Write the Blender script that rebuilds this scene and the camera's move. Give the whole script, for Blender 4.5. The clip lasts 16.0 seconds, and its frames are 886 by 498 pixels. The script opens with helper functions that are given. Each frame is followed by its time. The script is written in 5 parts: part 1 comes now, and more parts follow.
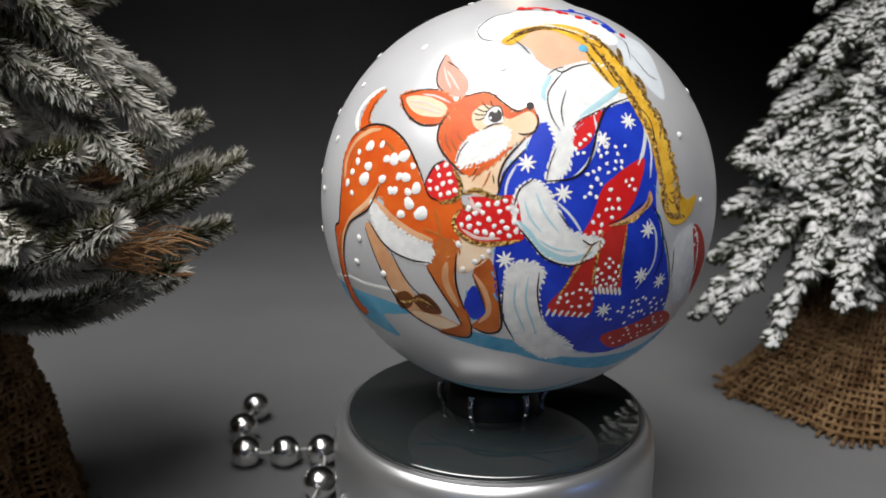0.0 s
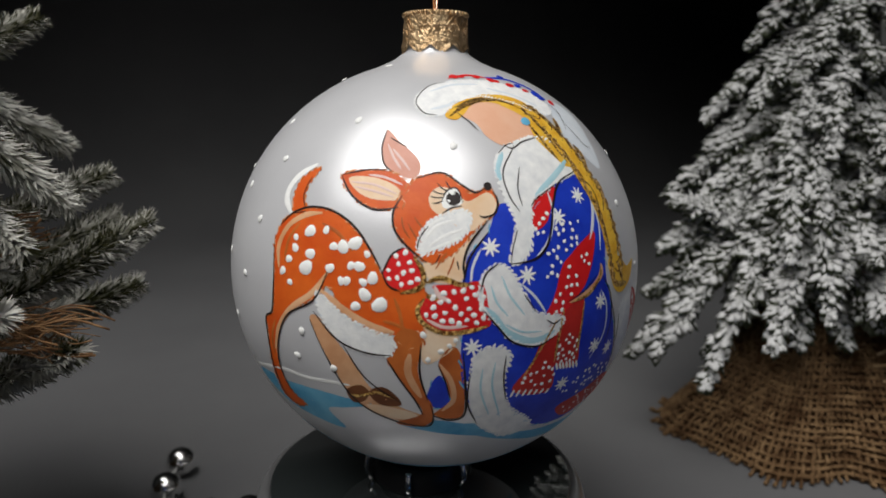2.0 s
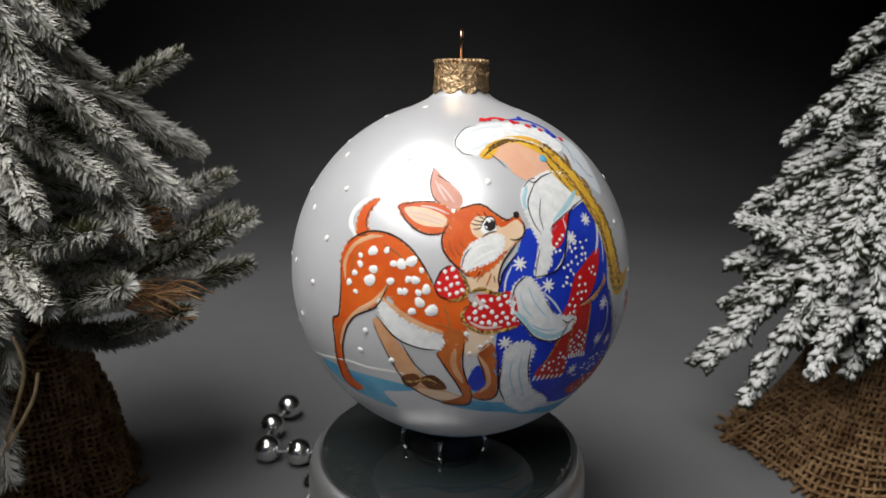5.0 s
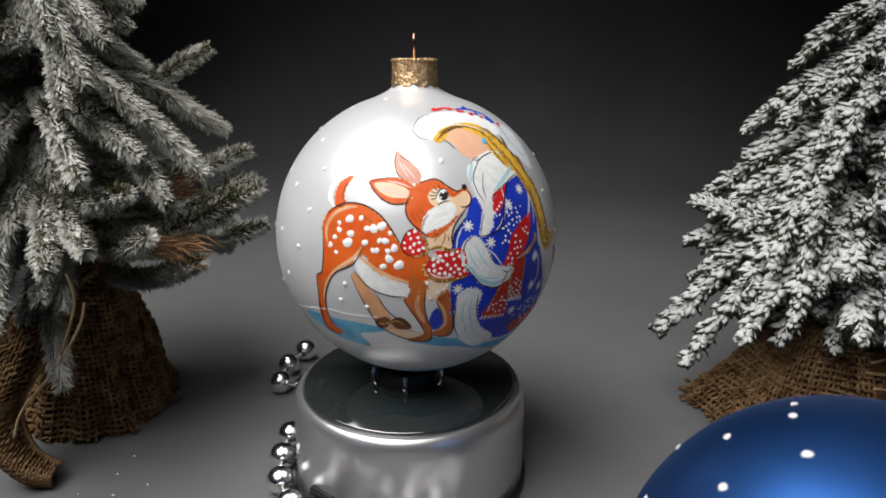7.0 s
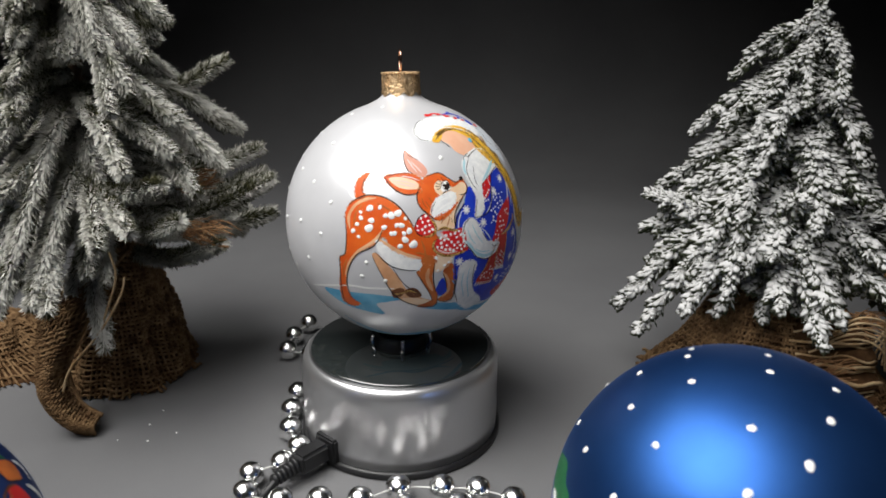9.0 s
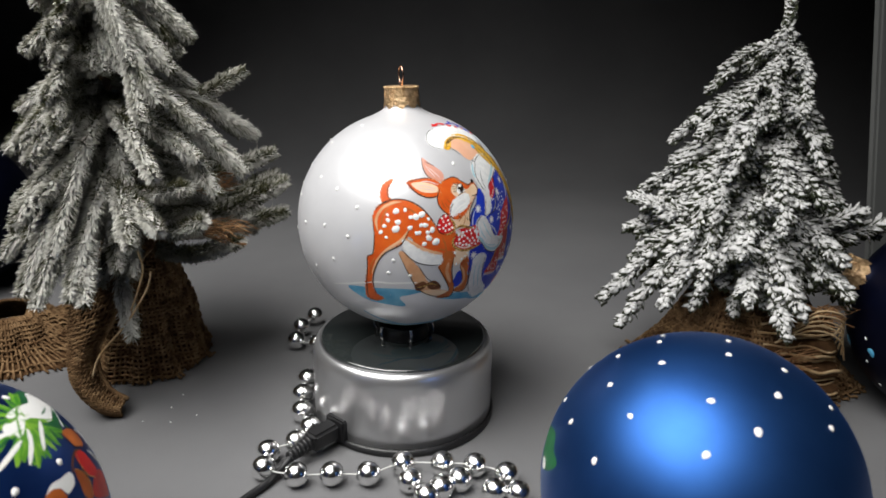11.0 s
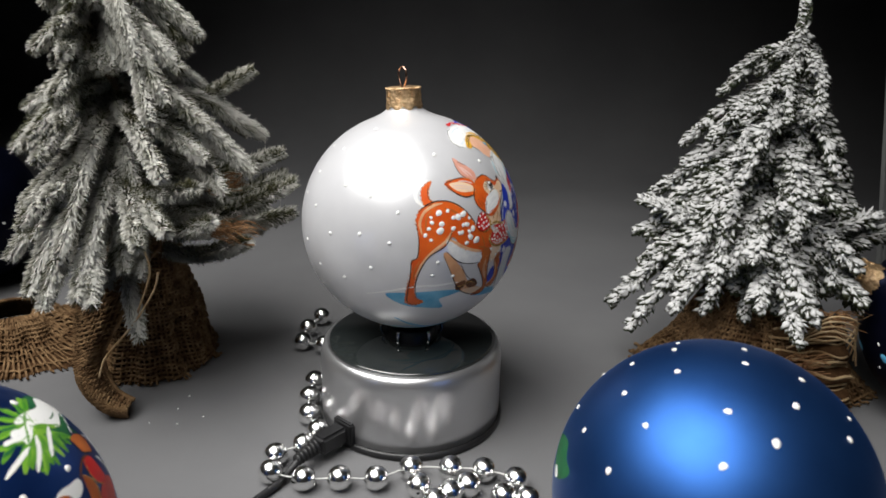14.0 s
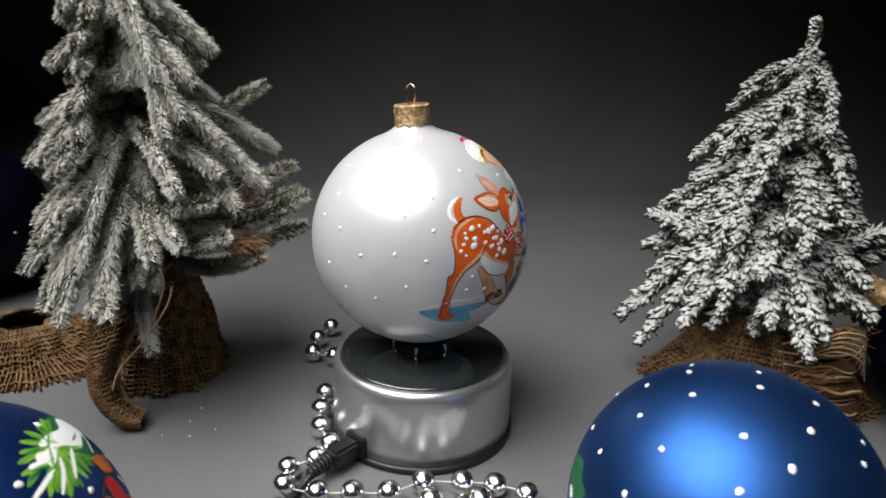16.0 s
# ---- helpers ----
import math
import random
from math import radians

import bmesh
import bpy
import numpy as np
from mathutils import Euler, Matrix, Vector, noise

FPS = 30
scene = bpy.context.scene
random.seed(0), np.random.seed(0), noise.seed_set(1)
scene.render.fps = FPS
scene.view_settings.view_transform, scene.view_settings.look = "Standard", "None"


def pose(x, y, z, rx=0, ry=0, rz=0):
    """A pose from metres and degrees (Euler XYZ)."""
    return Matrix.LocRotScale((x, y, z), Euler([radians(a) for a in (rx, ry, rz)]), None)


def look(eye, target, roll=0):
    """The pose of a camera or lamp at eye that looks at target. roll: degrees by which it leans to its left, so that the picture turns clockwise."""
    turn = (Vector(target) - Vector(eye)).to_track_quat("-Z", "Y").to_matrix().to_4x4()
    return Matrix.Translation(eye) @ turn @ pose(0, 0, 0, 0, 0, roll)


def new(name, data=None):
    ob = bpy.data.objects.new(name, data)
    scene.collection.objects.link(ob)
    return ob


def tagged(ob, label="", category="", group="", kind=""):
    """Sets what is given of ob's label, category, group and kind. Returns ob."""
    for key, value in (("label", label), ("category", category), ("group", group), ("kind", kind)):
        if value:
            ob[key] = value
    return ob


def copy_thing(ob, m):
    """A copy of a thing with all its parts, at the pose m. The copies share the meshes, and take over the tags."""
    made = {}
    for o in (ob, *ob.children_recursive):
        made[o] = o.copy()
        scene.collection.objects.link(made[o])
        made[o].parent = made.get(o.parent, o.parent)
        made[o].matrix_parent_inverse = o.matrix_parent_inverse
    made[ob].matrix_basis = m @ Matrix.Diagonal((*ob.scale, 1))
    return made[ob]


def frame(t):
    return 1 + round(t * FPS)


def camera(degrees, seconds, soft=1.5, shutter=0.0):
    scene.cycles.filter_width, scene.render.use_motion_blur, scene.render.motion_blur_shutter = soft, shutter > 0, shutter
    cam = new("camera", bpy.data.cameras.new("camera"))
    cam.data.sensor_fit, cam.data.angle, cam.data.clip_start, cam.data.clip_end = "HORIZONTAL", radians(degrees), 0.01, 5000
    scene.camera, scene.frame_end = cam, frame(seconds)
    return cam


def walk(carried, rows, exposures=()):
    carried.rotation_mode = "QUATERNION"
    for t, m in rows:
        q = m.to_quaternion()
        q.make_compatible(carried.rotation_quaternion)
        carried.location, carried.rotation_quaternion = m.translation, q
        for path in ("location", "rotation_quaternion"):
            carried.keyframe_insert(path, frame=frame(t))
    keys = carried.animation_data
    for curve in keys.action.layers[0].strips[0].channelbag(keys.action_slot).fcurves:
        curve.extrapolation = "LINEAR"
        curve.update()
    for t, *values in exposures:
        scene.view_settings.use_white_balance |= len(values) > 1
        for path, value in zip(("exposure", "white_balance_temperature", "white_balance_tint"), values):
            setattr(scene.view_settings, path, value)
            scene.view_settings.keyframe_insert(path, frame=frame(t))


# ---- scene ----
from mathutils.geometry import delaunay_2d_cdt

cam = camera(60.48, 16.0, soft=1.7)
walk(cam, [
    (0.0, pose(-0.0711, -0.1800, 0.1323, 76.14, 0.31, -17.65)),
    (0.5, pose(-0.0763, -0.1750, 0.1366, 76.01, 0.27, -19.19)),
    (1.0, pose(-0.0756, -0.1693, 0.1433, 75.86, 0.25, -20.62)),
    (1.5, pose(-0.0684, -0.1684, 0.1487, 75.70, 0.13, -21.31)),
    (2.0, pose(-0.0604, -0.1712, 0.1483, 75.65, 0.23, -21.42)),
    (2.5, pose(-0.0558, -0.1732, 0.1511, 75.47, 0.09, -21.06)),
    (3.0, pose(-0.0524, -0.1779, 0.1497, 75.22, 0.09, -19.60)),
    (3.5, pose(-0.0514, -0.1863, 0.1496, 74.81, 0.09, -16.32)),
    (4.0, pose(-0.0438, -0.1944, 0.1568, 74.38, -0.00, -13.11)),
    (6.5, pose(0.0062, -0.2458, 0.1743, 71.86, 0.03, 0.31)),
    (7.0, pose(0.0160, -0.2579, 0.1792, 71.40, 0.06, 0.68)),
    (7.5, pose(0.0167, -0.2701, 0.1851, 71.19, 0.08, 0.83)),
    (8.0, pose(0.0208, -0.2843, 0.1874, 70.92, 0.02, 0.82)),
    (10.5, pose(0.0164, -0.3281, 0.2020, 70.45, -0.82, -0.40)),
    (11.0, pose(0.0150, -0.3353, 0.2039, 70.36, -0.88, -0.33)),
    (11.5, pose(0.0145, -0.3387, 0.2063, 70.30, -0.97, -0.30)),
    (12.0, pose(0.0149, -0.3363, 0.2057, 70.27, -0.98, -0.26)),
    (12.5, pose(0.0119, -0.3354, 0.2043, 70.26, -1.01, -0.16)),
    (13.0, pose(0.0110, -0.3352, 0.2054, 70.21, -1.11, -0.08)),
    (13.5, pose(0.0108, -0.3332, 0.2027, 70.20, -1.13, -0.05)),
    (14.0, pose(0.0120, -0.3316, 0.2052, 70.13, -1.14, -0.00)),
    (14.5, pose(0.0113, -0.3317, 0.2086, 70.13, -1.23, 0.00)),
    (15.0, pose(0.0095, -0.3316, 0.2089, 70.14, -1.23, 0.03)),
    (15.5, pose(0.0075, -0.3314, 0.2096, 70.12, -1.25, 0.05)),
    (16.0, pose(0.0067, -0.3315, 0.2124, 70.15, -1.31, 0.13)),
], exposures=[(0.0, -0.15), (1.0, -0.4), (2.0, -0.75), (3.0, -0.75), (4.0, -0.6), (6.5, -0.15), (8.0, -0.05), (10.5, 0.1), (16.0, 0.05)])

# world: a dim room, one wide soft lamp above the table
world = bpy.data.worlds.new("room")
scene.world = world
world.use_nodes = True
world.node_tree.nodes["Background"].inputs[0].default_value = (0.9, 0.95, 1.0, 1)
world.node_tree.nodes["Background"].inputs[1].default_value = 0.055


def area_lamp(name, eye, target, width, depth, watts, colour, spread=180):
    data = bpy.data.lights.new(name, "AREA")
    data.shape, data.size, data.size_y = "RECTANGLE", width, depth
    data.energy, data.color, data.spread = watts, colour, radians(spread)
    ob = new(name, data)
    ob.matrix_world = look(eye, target)
    return ob


area_lamp("ceiling_lamp", (-0.18, -0.23, 0.60), (0.05, -0.09, 0.0), 0.80, 0.52, 3.0, (1.0, 0.985, 0.96), 79)


# ---------------------------------------------------------------- materials
def material(name, colour, rough=0.5, metal=0.0, spec=0.5, coat=0.0, coat_rough=0.1):
    m = bpy.data.materials.new(name)
    m.use_nodes = True
    b = m.node_tree.nodes["Principled BSDF"]
    b.inputs["Base Color"].default_value = (*colour, 1)
    b.inputs["Roughness"].default_value = rough
    b.inputs["Metallic"].default_value = metal
    b.inputs["Specular IOR Level"].default_value = spec
    b.inputs["Coat Weight"].default_value = coat
    b.inputs["Coat Roughness"].default_value = coat_rough
    return m


def noise_node(m, scale, detail=4.0, rough=0.55):
    nt = m.node_tree
    co = nt.nodes.new("ShaderNodeTexCoord")
    n = nt.nodes.new("ShaderNodeTexNoise")
    n.inputs["Scale"].default_value, n.inputs["Detail"].default_value = scale, detail
    n.inputs["Roughness"].default_value = rough
    nt.links.new(co.outputs["Object"], n.inputs["Vector"])
    return n


def ramp_node(m, source, stops):
    nt = m.node_tree
    r = nt.nodes.new("ShaderNodeValToRGB")
    while len(r.color_ramp.elements) < len(stops):
        r.color_ramp.elements.new(0.5)
    for e, (at, col) in zip(r.color_ramp.elements, stops):
        e.position, e.color = at, (*col, 1)
    nt.links.new(source, r.inputs["Fac"])
    return r


def tint(m, scale, a, b, low=0.35, high=0.65, detail=5.0):
    """Base colour that wanders between a and b."""
    r = ramp_node(m, noise_node(m, scale, detail).outputs["Fac"], [(low, a), (high, b)])
    m.node_tree.links.new(r.outputs["Color"], m.node_tree.nodes["Principled BSDF"].inputs["Base Color"])
    return r


def rough_noise(m, scale, low, high):
    n = noise_node(m, scale)
    mr = m.node_tree.nodes.new("ShaderNodeMapRange")
    mr.inputs["To Min"].default_value, mr.inputs["To Max"].default_value = low, high
    m.node_tree.links.new(n.outputs["Fac"], mr.inputs["Value"])
    m.node_tree.links.new(mr.outputs["Result"], m.node_tree.nodes["Principled BSDF"].inputs["Roughness"])


def bump(m, scale, strength, distance, detail=3.0):
    n = noise_node(m, scale, detail)
    b = m.node_tree.nodes.new("ShaderNodeBump")
    b.inputs["Strength"].default_value, b.inputs["Distance"].default_value = strength, distance
    m.node_tree.links.new(n.outputs["Fac"], b.inputs["Height"])
    m.node_tree.links.new(b.outputs["Normal"], m.node_tree.nodes["Principled BSDF"].inputs["Normal"])


PAPER = material("grey paper", (0.138, 0.138, 0.142), 0.7, spec=0.18)
tint(PAPER, 9.0, (0.128, 0.128, 0.132), (0.148, 0.148, 0.151))
bump(PAPER, 900.0, 0.25, 0.0003)
PANEL = material("grey board", (0.15, 0.155, 0.15), 0.7)
tint(PANEL, 4.0, (0.13, 0.135, 0.13), (0.17, 0.175, 0.17))
PEARL = material("pearl white lacquer", (0.68, 0.68, 0.70), 0.31, metal=0.26, spec=1.0)
tint(PEARL, 60.0, (0.66, 0.66, 0.68), (0.705, 0.705, 0.725))
bump(PEARL, 1400.0, 0.06, 0.0002)
BLUE = material("matt blue lacquer", (0.030, 0.095, 0.35), 0.46, metal=0.97, spec=0.5)
tint(BLUE, 40.0, (0.023, 0.084, 0.28), (0.030, 0.106, 0.34))
NAVY = material("matt navy lacquer", (0.012, 0.05, 0.22), 0.42, metal=0.85)
tint(NAVY, 40.0, (0.010, 0.04, 0.18), (0.015, 0.06, 0.25))
GOLD = material("stamped gold foil", (0.70, 0.48, 0.27), 0.42, metal=0.9)
tint(GOLD, 420.0, (0.48, 0.30, 0.15), (0.82, 0.60, 0.36))
bump(GOLD, 900.0, 0.8, 0.001)
COPPER = material("copper wire", (0.75, 0.45, 0.33), 0.25, metal=1.0)
SILVER = material("brushed silver plastic", (0.56, 0.56, 0.57), 0.32, metal=0.85)
rough_noise(SILVER, 60.0, 0.27, 0.35)
BLACK = material("black plastic", (0.012, 0.012, 0.013), 0.4)
rough_noise(BLACK, 300.0, 0.33, 0.5)
GLASS = material("black mirror glass", (0.020, 0.024, 0.024), 0.06, spec=1.0, coat=1.0, coat_rough=0.04)
rough_noise(GLASS, 40.0, 0.05, 0.10)
CHROME = material("chrome", (0.82, 0.82, 0.82), 0.06, metal=1.0)
BEAD = material("silvered bead", (0.93, 0.93, 0.92), 0.2, metal=1.0)
rough_noise(BEAD, 200.0, 0.14, 0.26)
THREAD = material("white thread", (0.6, 0.6, 0.58), 0.6)
BARK = material("brown wire bark", (0.09, 0.055, 0.03), 0.8)
tint(BARK, 120.0, (0.06, 0.035, 0.02), (0.14, 0.09, 0.05))
HUSK = material("dry coir fibre", (0.30, 0.15, 0.06), 0.85)
tint(HUSK, 250.0, (0.18, 0.08, 0.03), (0.42, 0.24, 0.11))


def fir_material(name, green, tip, frost, low, high, up=0.3):
    """Needles, whitened by sprayed frost on the sides that face up and in patches."""
    m = material(name, green, 0.75, spec=0.25)
    nt = m.node_tree
    geo = nt.nodes.new("ShaderNodeNewGeometry")
    sep = nt.nodes.new("ShaderNodeSeparateXYZ")
    nt.links.new(geo.outputs["Normal"], sep.inputs[0])
    patch = noise_node(m, 70.0, 3.0)
    needle = nt.nodes.new("ShaderNodeMix")
    needle.data_type = "RGBA"
    needle.inputs[6].default_value, needle.inputs[7].default_value = (*green, 1), (*tip, 1)
    nt.links.new(geo.outputs["Random Per Island"], needle.inputs[0])
    a = nt.nodes.new("ShaderNodeMath")
    a.operation = "MULTIPLY_ADD"
    a.inputs[1].default_value = up
    nt.links.new(sep.outputs["Z"], a.inputs[0])
    nt.links.new(patch.outputs["Fac"], a.inputs[2])
    b = nt.nodes.new("ShaderNodeMath")
    b.operation = "MULTIPLY_ADD"
    b.inputs[1].default_value = 0.35
    nt.links.new(geo.outputs["Random Per Island"], b.inputs[0])
    nt.links.new(a.outputs[0], b.inputs[2])
    mr = nt.nodes.new("ShaderNodeMapRange")
    mr.inputs["From Min"].default_value, mr.inputs["From Max"].default_value = low, high
    nt.links.new(b.outputs[0], mr.inputs["Value"])
    mix = nt.nodes.new("ShaderNodeMix")
    mix.data_type = "RGBA"
    nt.links.new(mr.outputs["Result"], mix.inputs[0])
    nt.links.new(needle.outputs[2], mix.inputs[6])
    mix.inputs[7].default_value = (*frost, 1)
    nt.links.new(mix.outputs[2], nt.nodes["Principled BSDF"].inputs["Base Color"])
    return m


FIR_OLIVE = fir_material("frosted olive needles", (0.025, 0.031, 0.010), (0.15, 0.145, 0.055), (0.62, 0.61, 0.565), 0.53, 0.90, 0.34)
FIR_WHITE = fir_material("snowy needles", (0.03, 0.04, 0.02), (0.10, 0.11, 0.06), (0.56, 0.56, 0.555), 0.54, 0.82, 0.62)
FIR_GREEN = fir_material("dark green needles", (0.018, 0.032, 0.012), (0.075, 0.085, 0.04), (0.5, 0.5, 0.48), 0.72, 1.25, 0.4)
JUTE = material("brown jute", (0.17, 0.10, 0.05), 0.9, spec=0.15)
tint(JUTE, 160.0, (0.085, 0.044, 0.019), (0.25, 0.155, 0.078))
bump(JUTE, 2500.0, 0.6, 0.0004)
STRAW = material("pale loose jute strand", (0.42, 0.30, 0.17), 0.85, spec=0.2)
tint(STRAW, 160.0, (0.30, 0.19, 0.09), (0.50, 0.38, 0.23))
# dark brown of the sheet added behind the woven strands
JUTE_DARK = material("dark brown behind the weave", (0.10, 0.05, 0.022), 0.95, spec=0.1)
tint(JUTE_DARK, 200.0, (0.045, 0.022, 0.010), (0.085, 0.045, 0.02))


# ---------------------------------------------------------------- building helpers
def part(name, bm, mat, parent, label=""):
    """Links a bmesh as one mesh object under a thing or a part."""
    me = bpy.data.meshes.new(name)
    bm.to_mesh(me)
    bm.free()
    return hang(name, me, mat, parent, label)


def hang(name, me, mat, parent, label=""):
    for m in (mat if isinstance(mat, (list, tuple)) else [mat]):
        me.materials.append(m)
    ob = new(name, me)
    ob.parent = parent
    return tagged(ob, label)


def from_lists(name, verts, faces, mat, parent, smooth=True, label=""):
    me = bpy.data.meshes.new(name)
    me.from_pydata([tuple(v) for v in verts], [], [tuple(f) for f in faces])
    if smooth:
        me.polygons.foreach_set("use_smooth", [True] * len(me.polygons))
    return hang(name, me, mat, parent, label)


def thing(name, label, category, at=None, group="", kind=""):
    ob = new(name)
    ob.empty_display_size = 0.01
    if at is not None:
        ob.matrix_world = at
    return tagged(ob, label, category, group, kind)


def lathe(profile, steps=96, wave=None):
    """Turned shape from (radius, height) pairs; wave(angle, i) scales the radius."""
    bm = bmesh.new()
    rings = []
    for i, (r, z) in enumerate(profile):
        if r < 1e-6:
            rings.append([bm.verts.new((0, 0, z))] * steps)
            continue
        ring = []
        for k in range(steps):
            a = 2 * math.pi * k / steps
            q = r * (wave(a, i) if wave else 1.0)
            ring.append(bm.verts.new((q * math.cos(a), q * math.sin(a), z)))
        rings.append(ring)
    for lo, hi in zip(rings, rings[1:]):
        for k in range(steps):
            n = (k + 1) % steps
            quad = [lo[k], lo[n], hi[n], hi[k]]
            face = []
            for v in quad:
                if v not in face:
                    face.append(v)
            if len(face) > 2:
                bm.faces.new(face)
    for f in bm.faces:
        f.smooth = True
    bmesh.ops.recalc_face_normals(bm, faces=bm.faces)
    return bm


def spline(points, per=8):
    """Catmull-Rom curve through the points, open."""
    pts = [Vector(p) for p in points]
    pts = [2 * pts[0] - pts[1], *pts, 2 * pts[-1] - pts[-2]]
    out = []
    for a, b, c, d in zip(pts, pts[1:], pts[2:], pts[3:]):
        for k in range(per):
            t = k / per
            out.append(0.5 * (2 * b + (c - a) * t + (2 * a - 5 * b + 4 * c - d) * t * t + (3 * b - a - 3 * c + d) * t ** 3))
    out.append(pts[-2])
    return out


def tube_lists(path, radius, sides=6, verts=None, faces=None):
    """Appends a tube along a path; radius a number or a function of 0..1."""
    verts = [] if verts is None else verts
    faces = [] if faces is None else faces
    first = len(verts)
    n = len(path)
    up = Vector((0.123, 0.33, 0.94)).normalized()
    for i, p in enumerate(path):
        d = (path[min(i + 1, n - 1)] - path[max(i - 1, 0)]).normalized()
        s = d.cross(up)
        s = s.normalized() if s.length > 1e-4 else Vector((1, 0, 0))
        q = s.cross(d)
        r = radius(i / (n - 1)) if callable(radius) else radius
        for k in range(sides):
            a = 2 * math.pi * k / sides
            verts.append(p + (s * math.cos(a) + q * math.sin(a)) * r)
    for i in range(n - 1):
        for k in range(sides):
            m = (k + 1) % sides
            a = first + i * sides
            faces.append((a + k, a + m, a + sides + m, a + sides + k))
    faces.append(tuple(first + k for k in range(sides))[::-1])
    faces.append(tuple(first + (n - 1) * sides + k for k in range(sides)))
    return verts, faces


# ---------------------------------------------------------------- the table and its backdrop
def backdrop():
    floor_depth, bend, high = 0.44, 0.22, 1.2
    line = [(-1.6, 0.0), (-0.8, 0.0), (-0.3, 0.0), (0.0, 0.0), (floor_depth, 0.0)]
    for k in range(1, 17):
        a = math.pi / 2 * k / 16
        line.append((floor_depth + bend * math.sin(a), bend * (1 - math.cos(a))))
    line.append((floor_depth + bend, high))
    verts, faces = [], []
    left, right = -1.2, 1.2
    for y, z in line:
        verts += [(left, y, z), (right, y, z)]
    back = len(verts)
    for y, z in line:
        verts += [(left, y + 0.002, z - 0.002), (right, y + 0.002, z - 0.002)]
    for i in range(len(line) - 1):
        a, b = 2 * i, back + 2 * i
        faces += [(a, a + 1, a + 3, a + 2), (b + 2, b + 3, b + 1, b), (a + 1, b + 1, b + 3, a + 3), (a + 2, b + 2, b, a)]
    ob = from_lists("backdrop", verts, faces, PAPER, None)
    tagged(ob, "seamless dark grey paper sweep under all the ornaments", "backdrop", kind="structure")
    # grey board of the photo box beside the paper
    bm = bmesh.new()
    bmesh.ops.create_cube(bm, size=1, matrix=Matrix.Translation((0.284, 0.089, 0.0)) @ pose(0, 0, 0, 0, -11, 14) @ Matrix.Translation((0.2, 0.004, 0.22)) @ Matrix.Diagonal((0.4, 0.006, 0.66, 1)))
    bmesh.ops.bevel(bm, geom=bm.edges[:], offset=0.0015, segments=2, affect="EDGES")
    wall = part("wall_side", bm, PANEL, None)
    tagged(wall, "plain grey board standing on the paper sweep", "wall", kind="structure")
    # unseen box of walls added round the table; its pale paint bounces lamp light
    bm = bmesh.new()
    bmesh.ops.create_cube(bm, size=1, matrix=Matrix.Translation((0, -0.3, 0.8)) @ Matrix.Diagonal((5.0, 4.6, 3.6, 1)))
    bmesh.ops.reverse_faces(bm, faces=bm.faces)
    room = part("wall_unseen", bm, ROOM, None)
    tagged(room, "unseen plain walls added round the table to bounce light", "wall", kind="structure")


DARK_NAVY = material("near black navy lacquer", (0.002, 0.0035, 0.014), 0.45, metal=0.6, spec=0.2)
tint(DARK_NAVY, 40.0, (0.0015, 0.0025, 0.010), (0.003, 0.0045, 0.018))
# pale so that the unseen walls return some of the lamp's light
ROOM = material("pale bounce wall paint", (0.55, 0.55, 0.555), 0.8)
tint(ROOM, 2.0, (0.52, 0.52, 0.525), (0.58, 0.58, 0.585))
backdrop()


# ---------------------------------------------------------------- turntable
def turntable():
    base = thing("turntable", "round silver turntable with a black rim under the white ornament", "turntable", pose(0, 0, 0))
    part("foot_rim", lathe([(0, 0), (0.0440, 0), (0.0450, 0.0008), (0.0450, 0.0030), (0.0440, 0.0036), (0, 0.0036)]), BLACK, base, "black rubber foot rim")
    part("housing", lathe([(0.0, 0.0037), (0.0436, 0.0037), (0.0438, 0.010), (0.0436, 0.020), (0.0437, 0.028), (0.0436, 0.0325), (0.0432, 0.0358),
                           (0.0424, 0.0381), (0.0412, 0.0396), (0.0400, 0.0402), (0.0396, 0.0385), (0.0, 0.0385)]), SILVER, base, "glossy silver plastic housing")
    jack = pose(0, 0, 0, 0, 0, 229)
    bm = bmesh.new()
    bmesh.ops.create_cube(bm, size=1, matrix=jack @ Matrix.Translation((0.0440, 0, 0.0085)) @ Matrix.Diagonal((0.004, 0.012, 0.011, 1)))
    bmesh.ops.bevel(bm, geom=bm.edges[:], offset=0.0008, segments=2, affect="EDGES")
    part("socket", bm, BLACK, base, "black power socket")
    return base


def turning_plate():
    plate = thing("turning_plate", "black mirror glass plate with a small holder on the turntable", "turntable plate", pose(0, 0, 0.0388))
    part("disc", lathe([(0, 0), (0.0390, 0), (0.0393, 0.0004), (0.0393, 0.0020), (0.0389, 0.0025), (0, 0.0025)], 128), GLASS, plate)
    part("holder", lathe([(0, 0.0026), (0.0125, 0.0026), (0.0128, 0.0032), (0.0122, 0.0050), (0.0118, 0.0085), (0.0108, 0.0088), (0.0085, 0.0066), (0, 0.0062)], 48), BLACK, plate, "black plastic holder")
    for k in range(6):
        a = math.pi / 3 * k + 0.3
        path = spline([(0.0132 * math.cos(a), 0.0132 * math.sin(a), 0.0028), (0.0146 * math.cos(a), 0.0146 * math.sin(a), 0.0058),
                       (0.0140 * math.cos(a), 0.0140 * math.sin(a), 0.0096)], 5)
        v, f = tube_lists(path, 0.0009, 8)
        from_lists("prong", v, f, CHROME, plate, label="chrome prong" if k == 0 else "")
    return plate


